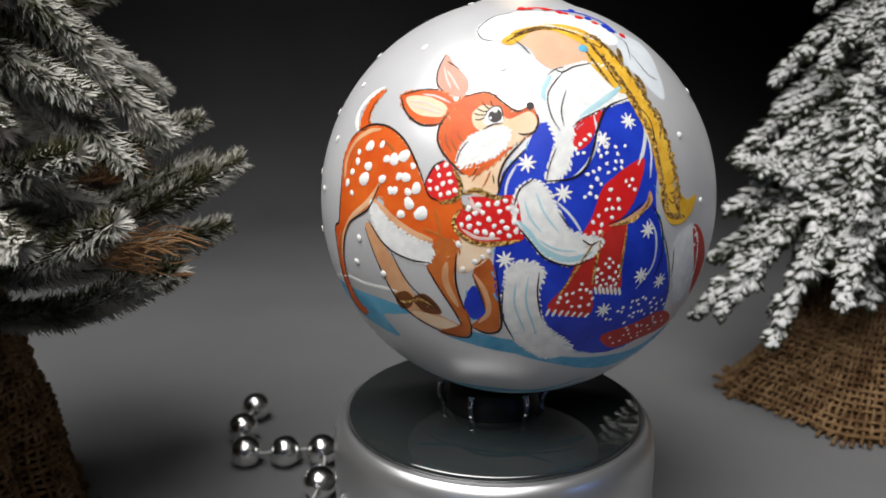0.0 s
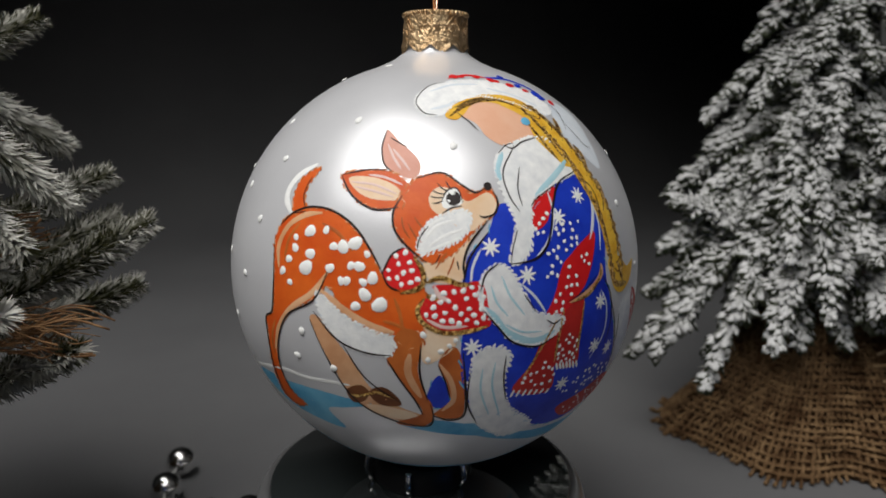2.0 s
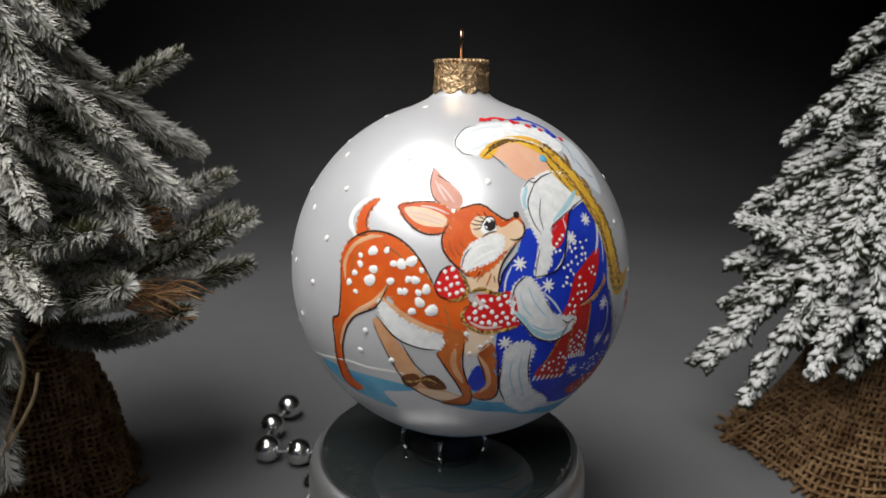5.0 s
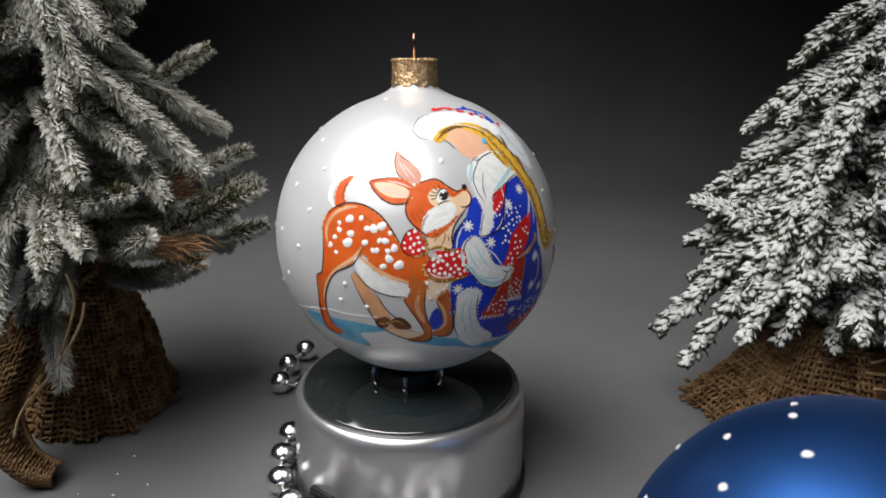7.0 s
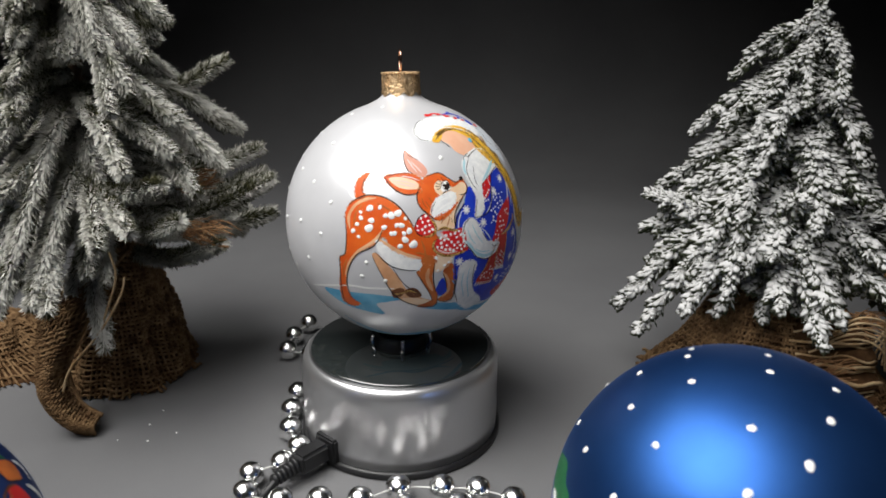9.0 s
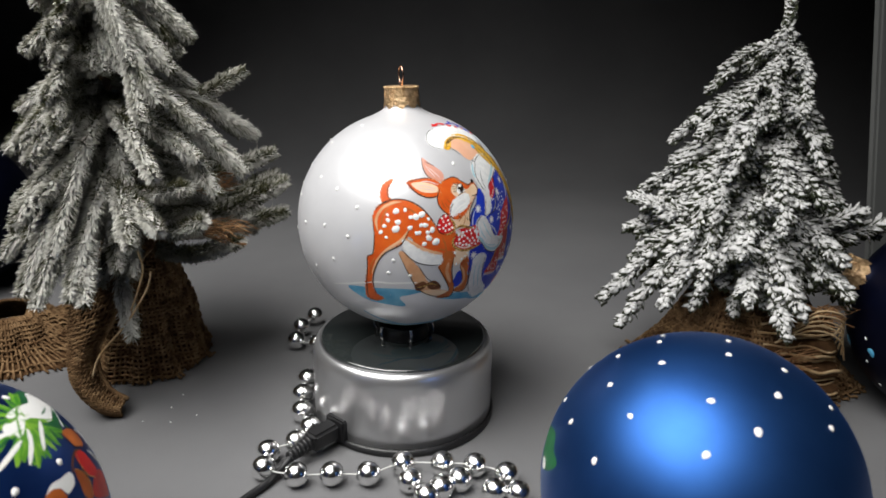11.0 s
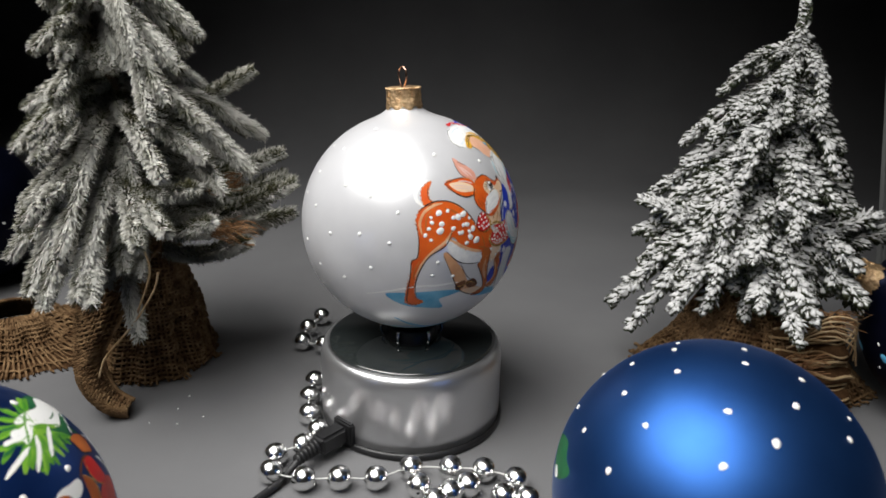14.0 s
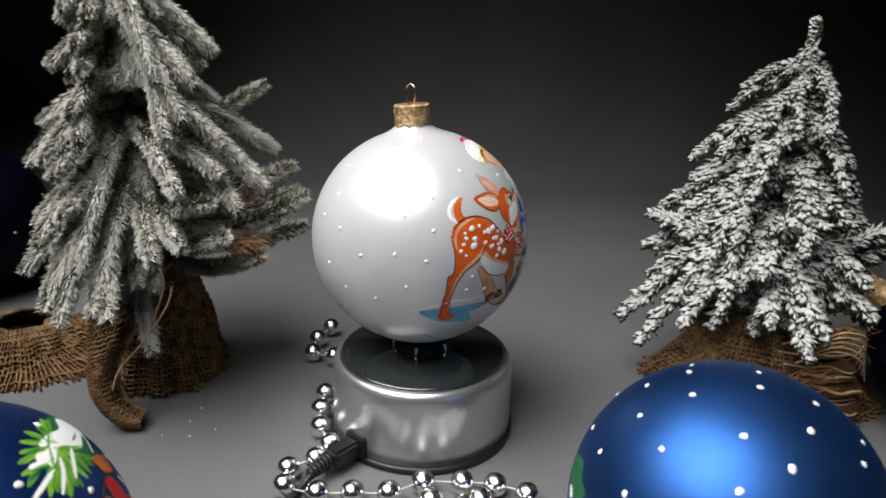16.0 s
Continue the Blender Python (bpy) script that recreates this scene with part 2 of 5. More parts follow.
def power_cable():
    cable = thing("power_cable", "black power plug and cable at the silver turntable", "cable", pose(-0.0307, -0.0352, 0.0085, 0, 0, 229))
    bm = bmesh.new()
    bmesh.ops.create_cube(bm, size=1, matrix=Matrix.Translation((0.0065, 0, 0)) @ Matrix.Diagonal((0.015, 0.0085, 0.0085, 1)))
    bmesh.ops.bevel(bm, geom=bm.edges[:], offset=0.0014, segments=3, affect="EDGES")
    part("plug", bm, BLACK, cable)
    for k in range(6):
        bm = lathe([(0, 0), (0.0034 - 0.0002 * k, 0), (0.0037 - 0.0002 * k, 0.0006), (0.0034 - 0.0002 * k, 0.0013), (0, 0.0013)], 20)
        bmesh.ops.transform(bm, verts=bm.verts, matrix=pose(0.0145 + 0.0019 * k, 0, -0.00035 * k, 0, 90, 0))
        part("strain_ring", bm, BLACK, cable)
    path = spline([(0.014, 0, 0), (0.024, 0, -0.0025), (0.032, 0.001, -0.0052), (0.045, 0.003, -0.0066), (0.08, 0.004, -0.0067), (0.16, -0.01, -0.0067)], 8)
    v, f = tube_lists(path, 0.0016, 10)
    from_lists("cord", v, f, BLACK, cable)
    return cable


# ---------------------------------------------------------------- beads
def bead_garland():
    r = 0.0053
    garland = thing("bead_garland", "string of shiny silver beads lying beside the turntable", "bead garland", pose(0, 0, 0))
    proto = lathe([(0.0007, r - 0.00005)] + [(r * math.sin(a), r * math.cos(a)) for a in [math.pi * k / 18 for k in range(1, 18)]] + [(0.0007, -r + 0.00005)], 32)
    me = bpy.data.meshes.new("bead")
    proto.to_mesh(me)
    proto.free()
    me.materials.append(BEAD)
    strands = [
        [(-0.0588, 0.0953), (-0.0645, 0.0793), (-0.0645, 0.0614), (-0.0519, 0.0575), (-0.0400, 0.0545), (-0.0440, 0.0340), (-0.0507, 0.0168), (-0.0508, 0.0012),
         (-0.0484, -0.0147), (-0.0420, -0.0290)],
        [(-0.0466, -0.0405), (-0.0576, -0.0481), (-0.0571, -0.0601), (-0.0424, -0.0646), (-0.0275, -0.0638), (-0.0121, -0.0634), (0.0022, -0.0559), (0.0194, -0.0556),
         (0.0336, -0.0566), (0.0468, -0.0628), (0.0506, -0.0755), (0.0407, -0.0738)],
        [(0.0058, -0.0680), (0.0128, -0.0779), (0.0188, -0.0723), (0.0266, -0.0670)],
    ]
    for s in strands:
        line = []
        for i, (x, y) in enumerate(s):
            lift = 0.0
            ob = new("bead", me)
            ob.parent = garland
            ob.matrix_local = pose(x, y, r + lift, 90 + 17 * i, 23 * i, 40 * i)
            line.append((x, y, r + lift))
        v, f = tube_lists(spline(line, 6), 0.00035, 5)
        from_lists("thread", v, f, THREAD, garland)


# ---------------------------------------------------------------- glass ornaments
BALL = 0.05


def ball_mesh(parent, mat, name="ball"):
    prof = [(0, -BALL)] + [(BALL * math.sin(a), -BALL * math.cos(a)) for a in [math.pi * k / 64 for k in range(1, 60)]]
    prof = [p for p in prof if not (p[0] < 0.0142 and p[1] > 0)]
    prof += [(0.0128, 0.0486), (0.0112, 0.0493), (0.0096, 0.0502), (0.0082, 0.0513), (0.0074, 0.0528), (0.0071, 0.0560)]
    return part(name, lathe(prof, 128), mat, parent)


def crown(parent):
    """Gold foil cap with a toothed hem, and the wire loop."""
    steps = 72

    def teeth(a):
        return 0.0022 * abs(((a / (2 * math.pi) * 9) % 1.0) * 2 - 1)

    bm = bmesh.new()
    levels = [(0.0081, 0.0514, 1), (0.0077, 0.0540, 0.3), (0.0075, 0.0565, 0), (0.0074, 0.0590, 0), (0.0075, 0.0604, 0), (0.0073, 0.0609, 0), (0.0062, 0.0611, 0), (0.0014, 0.0609, 0)]
    rings = []
    for r, z, t in levels:
        ring = []
        for k in range(steps):
            a = 2 * math.pi * k / steps
            q = r * (1 + 0.035 * abs(math.sin(8 * a)) * (1 if r > 0.007 else 0) + 0.008 * math.cos(31 * a))
            ring.append(bm.verts.new((q * math.cos(a), q * math.sin(a), z + t * (teeth(a) - 0.0006))))
        rings.append(ring)
    for lo, hi in zip(rings, rings[1:]):
        for k in range(steps):
            n = (k + 1) % steps
            bm.faces.new((lo[k], lo[n], hi[n], hi[k])).smooth = True
    cap = part("cap", bm, GOLD, parent, "stamped gold foil cap")
    v, f = [], []
    for k in range(8):
        mid = math.pi / 4 * k
        for x, y, w, z in ((0, 0, 0.26, 0.0566), (0, 0, 0.13, 0.0566)):
            h = 0.0105 * w
            pts = [(mid - w, z), (mid, z + h), (mid + w, z), (mid, z - h), (mid - w, z)]
            tube_lists([Vector((0.0077 * math.cos(a), 0.0077 * math.sin(a), q)) for a, q in pts], 0.00022, 5, v, f)
    for k in range(40):
        a = 2 * math.pi * k / 40
        c = Vector((0.0076 * math.cos(a), 0.0076 * math.sin(a), 0.0604))
        tube_lists([c - Vector((0, 0, 0.0005)), c, c + Vector((0, 0, 0.0005))], lambda u: 0.0003 + 0.0003 * math.sin(math.pi * u), 5, v, f)
    from_lists("embossing", v, f, GOLD, cap)
    loop = [(-0.0010, 0, 0.0600), (-0.0016, 0, 0.0622), (-0.0028, 0, 0.0650), (-0.0026, 0, 0.0680), (0.0, 0, 0.0697), (0.0026, 0, 0.0680), (0.0028, 0, 0.0650), (0.0016, 0, 0.0622), (0.0010, 0, 0.0600)]
    turn = pose(0, 0, 0, 0, 0, -40)
    v, f = tube_lists([turn @ p for p in spline(loop, 6)], 0.00042, 8)
    from_lists("loop", v, f, COPPER, cap, label="copper wire loop")


def on_ball(lon, lat, lift=0.0):
    a, b = radians(lon), radians(lat)
    return Vector((math.cos(b) * math.cos(a), math.cos(b) * math.sin(a), math.sin(b))) * (BALL + lift)


def dab_lists(lon, lat, size, verts, faces, lift=0.22):
    """A raised dot of paint."""
    c = on_ball(lon, lat)
    n = c.normalized()
    s = n.cross(Vector((0.01, 0.02, 1))).normalized()
    q = n.cross(s)
    first, sides = len(verts), 10
    for rr, hh in ((1.0, -0.03), (0.75, lift * 0.75)):
        for k in range(sides):
            a = 2 * math.pi * k / sides
            e = 1 + 0.12 * math.sin(2 * a + lon) + 0.07 * math.sin(3 * a + 2 * lat)
            verts.append(c + (s * math.cos(a) + q * math.sin(a)) * size * rr * e + n * size * hh)
    verts.append(c + n * size * lift)
    for k in range(sides):
        m = (k + 1) % sides
        faces.append((first + k, first + m, first + sides + m, first + sides + k))
        faces.append((first + sides + k, first + sides + m, first + 2 * sides))


PAINT_WHITE = material("thick white paint", (0.88, 0.88, 0.86), 0.5)
bump(PAINT_WHITE, 900.0, 0.3, 0.0004)


# ---------------------------------------------------------------- brushwork on the balls
def paint(name, a, b, rough=0.45, scale=140.0, metal=0.0):
    m = material(name, a, rough, metal, spec=0.3)
    tint(m, scale, a, b, 0.3, 0.7)
    bump(m, 700.0, 0.25, 0.0003)
    return m


SNOWP = PAINT_WHITE
FURW = paint("white glitter fur paint", (0.72, 0.73, 0.74), (0.90, 0.90, 0.88), 0.6, 420.0)
ORANGE = paint("orange paint", (0.60, 0.075, 0.008), (0.74, 0.135, 0.016))
ORANGE_DEEP = paint("russet paint", (0.30, 0.06, 0.010), (0.62, 0.17, 0.035), 0.45, 90.0)
TAN = paint("tan paint", (0.60, 0.29, 0.14), (0.78, 0.46, 0.26))
CREAM = paint("cream paint", (0.80, 0.54, 0.33), (0.86, 0.68, 0.50))
PINK = paint("rose paint", (0.62, 0.28, 0.20), (0.72, 0.38, 0.30))
PINKW = paint("pale rose paint", (0.72, 0.50, 0.46), (0.78, 0.60, 0.56))
BROWN = paint("brown paint", (0.10, 0.03, 0.01), (0.20, 0.07, 0.02))
RED = paint("red paint", (0.62, 0.010, 0.012), (0.72, 0.02, 0.02))
RED_DEEP = paint("deep red paint", (0.42, 0.018, 0.012), (0.58, 0.03, 0.02))
COAT = paint("ultramarine paint", (0.008, 0.025, 0.40), (0.018, 0.06, 0.60))
ICE = paint("ice blue paint", (0.05, 0.30, 0.54), (0.18, 0.50, 0.70))
ICE_PALE = paint("pale ice blue paint", (0.32, 0.58, 0.68), (0.48, 0.70, 0.76))
ICE_WHITE = paint("bluish white paint", (0.60, 0.66, 0.72), (0.72, 0.76, 0.80))
SKIN = paint("peach paint", (0.74, 0.38, 0.24), (0.80, 0.48, 0.33))
YELLOW = paint("golden yellow paint", (0.68, 0.34, 0.02), (0.86, 0.55, 0.07), 0.45, 300.0)
INK = paint("dark brown ink", (0.010, 0.006, 0.005), (0.022, 0.012, 0.01))
GREEN = paint("leaf green paint", (0.03, 0.20, 0.02), (0.16, 0.36, 0.03))
LEAF_LIGHT = paint("spring green paint", (0.10, 0.32, 0.02), (0.28, 0.50, 0.06))
GREEN_DARK = paint("fir green paint", (0.008, 0.08, 0.03), (0.02, 0.14, 0.05))
GLITTER = material("gold glitter", (0.45, 0.22, 0.05), 0.35, metal=0.9)
tint(GLITTER, 1800.0, (0.16, 0.06, 0.01), (0.85, 0.55, 0.18), 0.4, 0.62)
bump(GLITTER, 2200.0, 1.0, 0.0012)
LAYER = 0.000014


def closed_curve(points, per=6):
    pts = [Vector((*p, 0)) for p in points]
    n = len(pts)
    out = []
    for i in range(n):
        a, b, c, d = (pts[(i + k - 1) % n] for k in range(4))
        for k in range(per):
            t = k / per
            out.append((0.5 * (2 * b + (c - a) * t + (2 * a - 5 * b + 4 * c - d) * t * t + (3 * b - a - 3 * c + d) * t ** 3)).to_2d())
    return out


def inside(p, loop):
    hit = False
    for a, b in zip(loop, loop[1:] + loop[:1]):
        if (a.y > p.y) != (b.y > p.y) and p.x < (b.x - a.x) * (p.y - a.y) / (b.y - a.y) + a.x:
            hit = not hit
    return hit


def fill(parent, name, mat, layer, points):
    """A flat patch of paint that follows the ball, inside a smooth outline in degrees."""
    loop = closed_curve(points)
    n = len(loop)
    coords = list(loop)
    xs, ys = [p.x for p in loop], [p.y for p in loop]
    y = min(ys) + 1.0
    while y < max(ys):
        x = min(xs) + 1.0
        while x < max(xs):
            p = Vector((x, y))
            if inside(p, loop):
                coords.append(p)
            x += 2.2
        y += 2.2
    v, _, f, *_ = delaunay_2d_cdt(coords, [(i, (i + 1) % n) for i in range(n)], [], 1, 1e-5)
    verts = [on_ball(p.x, p.y, LAYER * layer) for p in v]
    ob = from_lists(name, verts, f, mat, parent)
    if mat is FURW:
        hairs(parent, "fur_stroke", FURW, layer + 1, points, 1.3, 0.8, len(points), 0.55, 1.3)
        hairs(parent, "fur_shade", ICE_WHITE, layer + 1, points, 1.2, 2.6, len(points) + 5, 0.35, 1.3)
    elif mat is ORANGE:
        hairs(parent, "coat_stroke", ORANGE_DEEP, layer + 1, points, 1.3, 1.5, len(points), 0.4, 2.6)
        hairs(parent, "coat_stroke", TAN, layer + 1, points, 1.3, 2.4, len(points) + 3, 0.3, 2.0)
    elif mat is COAT:
        hairs(parent, "coat_stroke", ICE, layer + 1, points, 2.0, 4.5, len(points), 0.3, 2.5)
    return ob


def stroke_lists(layer, width, points, verts, faces, per=6):
    path = spline([(x, y, 0) for x, y in points], per)
    n = len(path)
    first = len(verts)
    for i, p in enumerate(path):
        c = on_ball(p.x, p.y, LAYER * layer)
        a, b = path[max(i - 1, 0)], path[min(i + 1, n - 1)]
        along = on_ball(b.x, b.y) - on_ball(a.x, a.y)
        nrm = c.normalized()
        side = nrm.cross(along).normalized()
        u = i / (n - 1)
        w = width / 2000 * (0.35 + 0.65 * min(1.0, 5 * u, 5 * (1 - u)))
        verts += [c + side * w - nrm * 0.00001, c + nrm * min(0.12 * w, 0.00006), c - side * w - nrm * 0.00001]
    for i in range(n - 1):
        a = first + 3 * i
        faces += [(a, a + 3, a + 4, a + 1), (a + 1, a + 4, a + 5, a + 2)]


def stroke(parent, name, mat, layer, width, points):
    """A brush stroke of a width in millimetres, thin at both ends and slightly domed."""
    verts, faces = [], []
    stroke_lists(layer, width, points, verts, faces)
    return from_lists(name, verts, faces, mat, parent)


def hairs(parent, name, mat, layer, points, length, every, seed, width=0.45, lean=0.8):
    """Short tapered brush marks along the outline of a painted fur or coat."""
    rng = random.Random(seed)
    loop = closed_curve(points, 10)
    area = sum(a.x * b.y - b.x * a.y for a, b in zip(loop, loop[1:] + loop[:1]))
    verts, faces = [], []
    k = 57.3 / 50
    walked = 0.0
    for a, b in zip(loop, loop[1:] + loop[:1]):
        d = b - a
        walked += d.length / k
        if walked < every or d.length < 1e-6:
            continue
        walked = 0.0
        d = d.normalized()
        out = Vector((d.y, -d.x)) * (1 if area > 0 else -1)
        way = (out * rng.uniform(0.5, 1.0) + d * lean * rng.uniform(0.3, 1.2)).normalized() * length * k * rng.uniform(0.6, 1.3)
        way.x /= math.cos(radians(a.y))
        start = a - way * 0.45
        end = a + way * 0.55
        stroke_lists(layer, width * rng.uniform(0.6, 1.3), [tuple(start), tuple((start + end) / 2 + out * 0.15), tuple(end)], verts, faces, 3)
    if verts:
        from_lists(name, verts, faces, mat, parent)


def dots(parent, name, mat, rows):
    for lon, lat, size in rows:
        v, f = [], []
        dab_lists(lon, lat, size / 1000, v, f, 0.26 if name == "snow_dot" else 0.10)
        verts = [p * (1 + LAYER * 11 / BALL) for p in v]
        from_lists(name, verts, f, mat, parent)


def scatter(parent, name, mat, count, size, points):
    rng = random.Random(len(points) * 7 + count)
    loop = closed_curve(points)
    xs, ys = [p.x for p in loop], [p.y for p in loop]
    chosen, tries = [], 0
    while len(chosen) < count and tries < 2500:
        tries += 1
        p = Vector((rng.uniform(min(xs), max(xs)), rng.uniform(min(ys), max(ys))))
        if inside(p, loop) and all((p - q).length > 2.0 * size * 1.6 for q in chosen):
            chosen.append(p)
    dots(parent, name, mat, [(p.x, p.y, size * rng.uniform(0.85, 1.15)) for p in chosen])


def star(parent, lon, lat, size):
    """A painted snowflake of eight short strokes."""
    k = math.degrees(size / 1000 / BALL)
    for i in range(4):
        a = math.pi * i / 4 + 0.2
        dx, dy = k * math.cos(a) / math.cos(radians(lat)), k * math.sin(a)
        stroke(parent, "snowflake_stroke", SNOWP, 9 + i % 2, 0.55, [(lon - dx, lat - dy), (lon, lat), (lon + dx, lat + dy)])



# ---------------------------------------------------------------- firs
def needle_lists(path, radius, length, per_mm, rng, verts, faces, fat=0.00045, lean=0.8, blunt=False):
    """Needles set round a twig, leaning to its tip."""
    n = len(path)
    total = sum((b - a).length for a, b in zip(path, path[1:]))
    count = int(total * 1000 * per_mm)
    for k in range(count):
        s = (k + rng.random()) / count * (n - 1.001)
        i = int(s)
        p = path[i].lerp(path[i + 1], s - i)
        d = (path[i + 1] - path[i]).normalized()
        a = d.cross(Vector((0.3, 0.2, 0.93))).normalized()
        b = d.cross(a)
        th = rng.uniform(0, 2 * math.pi)
        out = a * math.cos(th) + b * math.sin(th)
        u = s / (n - 1)
        shrink = 1.0 if u < 0.88 else 1.0 - 0.4 * (u - 0.88) / 0.12
        way = (out + d * lean * rng.uniform(0.25, 1.7) + Vector((0, 0, -0.12))).normalized()
        tip = p + way * (length * rng.uniform(0.6, 1.3) * shrink + radius * 0.7)
        side = way.cross(out + Vector((0.01, 0.02, 0.03))).normalized()
        up = side.cross(way)
        w = fat * (rng.uniform(0.5, 1.7) if blunt else rng.uniform(0.7, 1.3))
        root = p + out * radius * (shrink if u < 0.88 else 1.8 * shrink - 0.8)
        first = len(verts)
        if blunt:
            mid = root.lerp(tip, 0.62)
            for c, q in ((root, 0.5), (mid, 1.25)):
                verts.extend((c + side * w * q, c - side * w * 0.5 * q + up * w * 0.87 * q, c - side * w * 0.5 * q - up * w * 0.87 * q))
            verts.append(tip)
            for j in range(3):
                m = (j + 1) % 3
                faces.append((first + j, first + m, first + 3 + m, first + 3 + j))
                faces.append((first + 3 + j, first + 3 + m, first + 6))
        else:
            verts.extend((root + side * w, root - side * w * 0.5 + up * w * 0.87, root - side * w * 0.5 - up * w * 0.87, tip))
            faces.extend(((first, first + 1, first + 3), (first + 1, first + 2, first + 3), (first + 2, first, first + 3)))


class Fir:
    def __init__(self, name, label, x, y, height, lean_x, needles, seed, **kind):
        self.ob = thing(name, label, "fir tree", pose(x, y, 0), "artificial firs")
        self.height, self.lean, self.mat, self.kind = height, lean_x, needles, kind
        self.rng = random.Random(seed)
        path = [Vector((lean_x * k / 8, 0, 0.02 + (height - 0.02) * k / 8)) for k in range(9)]
        v, f = tube_lists(path, lambda u: 0.006 * (1 - u) + 0.0012, 8)
        from_lists("trunk", v, f, BARK, self.ob, label="brown wire trunk")

    def limb(self, azimuth, z0, reach, z1, thin=1.0):
        """A branch from the trunk at height z0 out to reach and height z1 (millimetres, degrees)."""
        z0, reach, z1 = z0 / 1000, reach / 1000 - 0.0035, z1 / 1000
        a = radians(azimuth)
        out = Vector((math.cos(a), math.sin(a), 0))
        side = Vector((-out.y, out.x, 0)) * self.rng.uniform(-0.005, 0.005)
        root = Vector((self.lean * z0 / self.height, 0, z0))
        end = Vector((self.lean * z1 / self.height, 0, z1)) + out * reach
        rise = z1 - z0
        lift = 0.10 * reach - rise * 0.14 if rise < 0 else -0.07 * reach - rise * 0.2
        mid = root.lerp(end, 0.5) + side + Vector((0, 0, lift))
        path = spline([root, mid, end], 9)
        k = self.kind
        core = k["core"]
        verts, faces = tube_lists(path, lambda u: core * min(1.0, 0.35 + 4 * u, 0.25 + 6 * (1 - u)), 7)
        if k["blunt"]:
            twigs = [path[2:]]
            for i in range(3, len(path) - 2, 2):
                ahead = (path[i + 1] - path[i]).normalized()
                across = ahead.cross(Vector((0, 0, 1))).normalized() * self.rng.choice((-1, 1))
                go = (ahead + across * self.rng.uniform(0.4, 0.9) + Vector((0, 0, self.rng.uniform(-0.5, 0.1)))).normalized()
                far = self.rng.uniform(0.08, 0.22) * reach * (1.2 - i / len(path))
                twigs.append([path[i], path[i] + go * far * 0.5, path[i] + go * far + Vector((0, 0, -0.12 * far))])
            size = 0.55 + 0.45 * min(1.0, 1.8 * (1 - z1 / self.height))
            green, quads = [], []
            for twig in twigs:
                needle_lists(twig, 0.0006, 0.0054 * size, 8.0, self.rng, green, quads, 0.0003, 1.1, False)
                needle_lists(twig, 0.0004, k["length"] * size, k["per_mm"], self.rng, verts, faces, k["fat"] * size, k["lean"], True)
            branch = from_lists("branch", verts, faces, self.mat, self.ob, smooth=True)
            from_lists("needles", green, quads, FIR_GREEN, branch, smooth=False)
            return
        needle_lists(path[2:], core * 0.9, k["length"] * thin * (0.62 + 0.38 * min(1.0, 1.6 * (1 - z1 / self.height))), k["per_mm"], self.rng, verts, faces, k["fat"], k["lean"], k["blunt"])
        from_lists("branch", verts, faces, self.mat, self.ob, smooth=False)

    def filler(self, count, profile, low, high, away):
        """Shorter inner and rear branches."""
        for k in range(count):
            z1 = self.rng.uniform(low, high)
            az = self.rng.uniform(*away)
            r = profile(z1) * self.rng.uniform(0.65, 0.98)
            self.limb(az, (z1 + r * self.rng.uniform(0.25, 0.7)) * 1000, r * 1000, z1 * 1000)


def left_profile(z):
    return max(0.012, 0.10 * (1 - (z / 0.26) ** 1.8))


def right_profile(z):
    return max(0.008, 0.092 * (1 - z / 0.2) + 0.004)


olive = Fir("frosted_fir", "small artificial fir with lightly frosted olive green drooping branches", -0.147, 0.045, 0.265, -0.003, FIR_OLIVE, 5,
            length=0.0042, per_mm=40.0, fat=0.00058, lean=0.7, blunt=False, core=0.0027)
for row in (
    (13, 141, 71, 158), (-4, 84, 91, 106), (9, 80, 87, 84), (-26, 70, 80, 83), (-42, 85, 82, 99), (11, 106, 83, 116),
    (11, 90, 84, 104), (15, 149, 74, 124), (-17, 157, 77, 114), (-34, 138, 79, 109), (-37, 136, 73, 125), (-32, 165, 68, 137),
    (-34, 193, 56, 163), (-7, 202, 51, 175), (-55, 172, 65, 143), (-55, 137, 75, 120), (-66, 104, 84, 94), (-70, 84, 61, 41), (-68, 135, 55, 84),
):
    olive.limb(*row)
for row in (
    (-80, 107, 90, 72), (-84, 118, 89, 74), (-93, 133, 90, 71), (-97, 128, 89, 76), (-100, 130, 81, 103), (-92, 120, 77, 114),
    (-100, 152, 69, 135), (-96, 145, 71, 129), (-91, 167, 61, 153), (-91, 189, 48, 180), (-87, 173, 53, 171), (-88, 142, 84, 92),
    (-57, 100, 82, 98), (-44, 108, 77, 114), (-54, 227, 55, 166), (-87, 160, 66, 143), (-47, 206, 63, 150),
):
    olive.limb(*row)

olive.filler(34, left_profile, 0.06, 0.24, (20, 130))
olive.filler(20, lambda z: left_profile(z) * 0.72, 0.07, 0.22, (130, 250))
olive.filler(12, left_profile, 0.17, 0.25, (-120, 20))
olive.filler(12, lambda z: left_profile(z) * 0.6, 0.17, 0.235, (-140, 0))
olive.filler(12, lambda z: 0.066, 0.06, 0.09, (-150, -55))
olive.filler(26, lambda z: left_profile(z) * 0.78, 0.07, 0.2, (-125, 30))
snowy = Fir("snowy_fir", "small artificial fir with branches thickly coated in white snow", 0.180, 0.052, 0.193, 0.007, FIR_WHITE, 9,
            length=0.0068, per_mm=6.5, fat=0.00100, lean=2.2, blunt=True, core=0.0016)
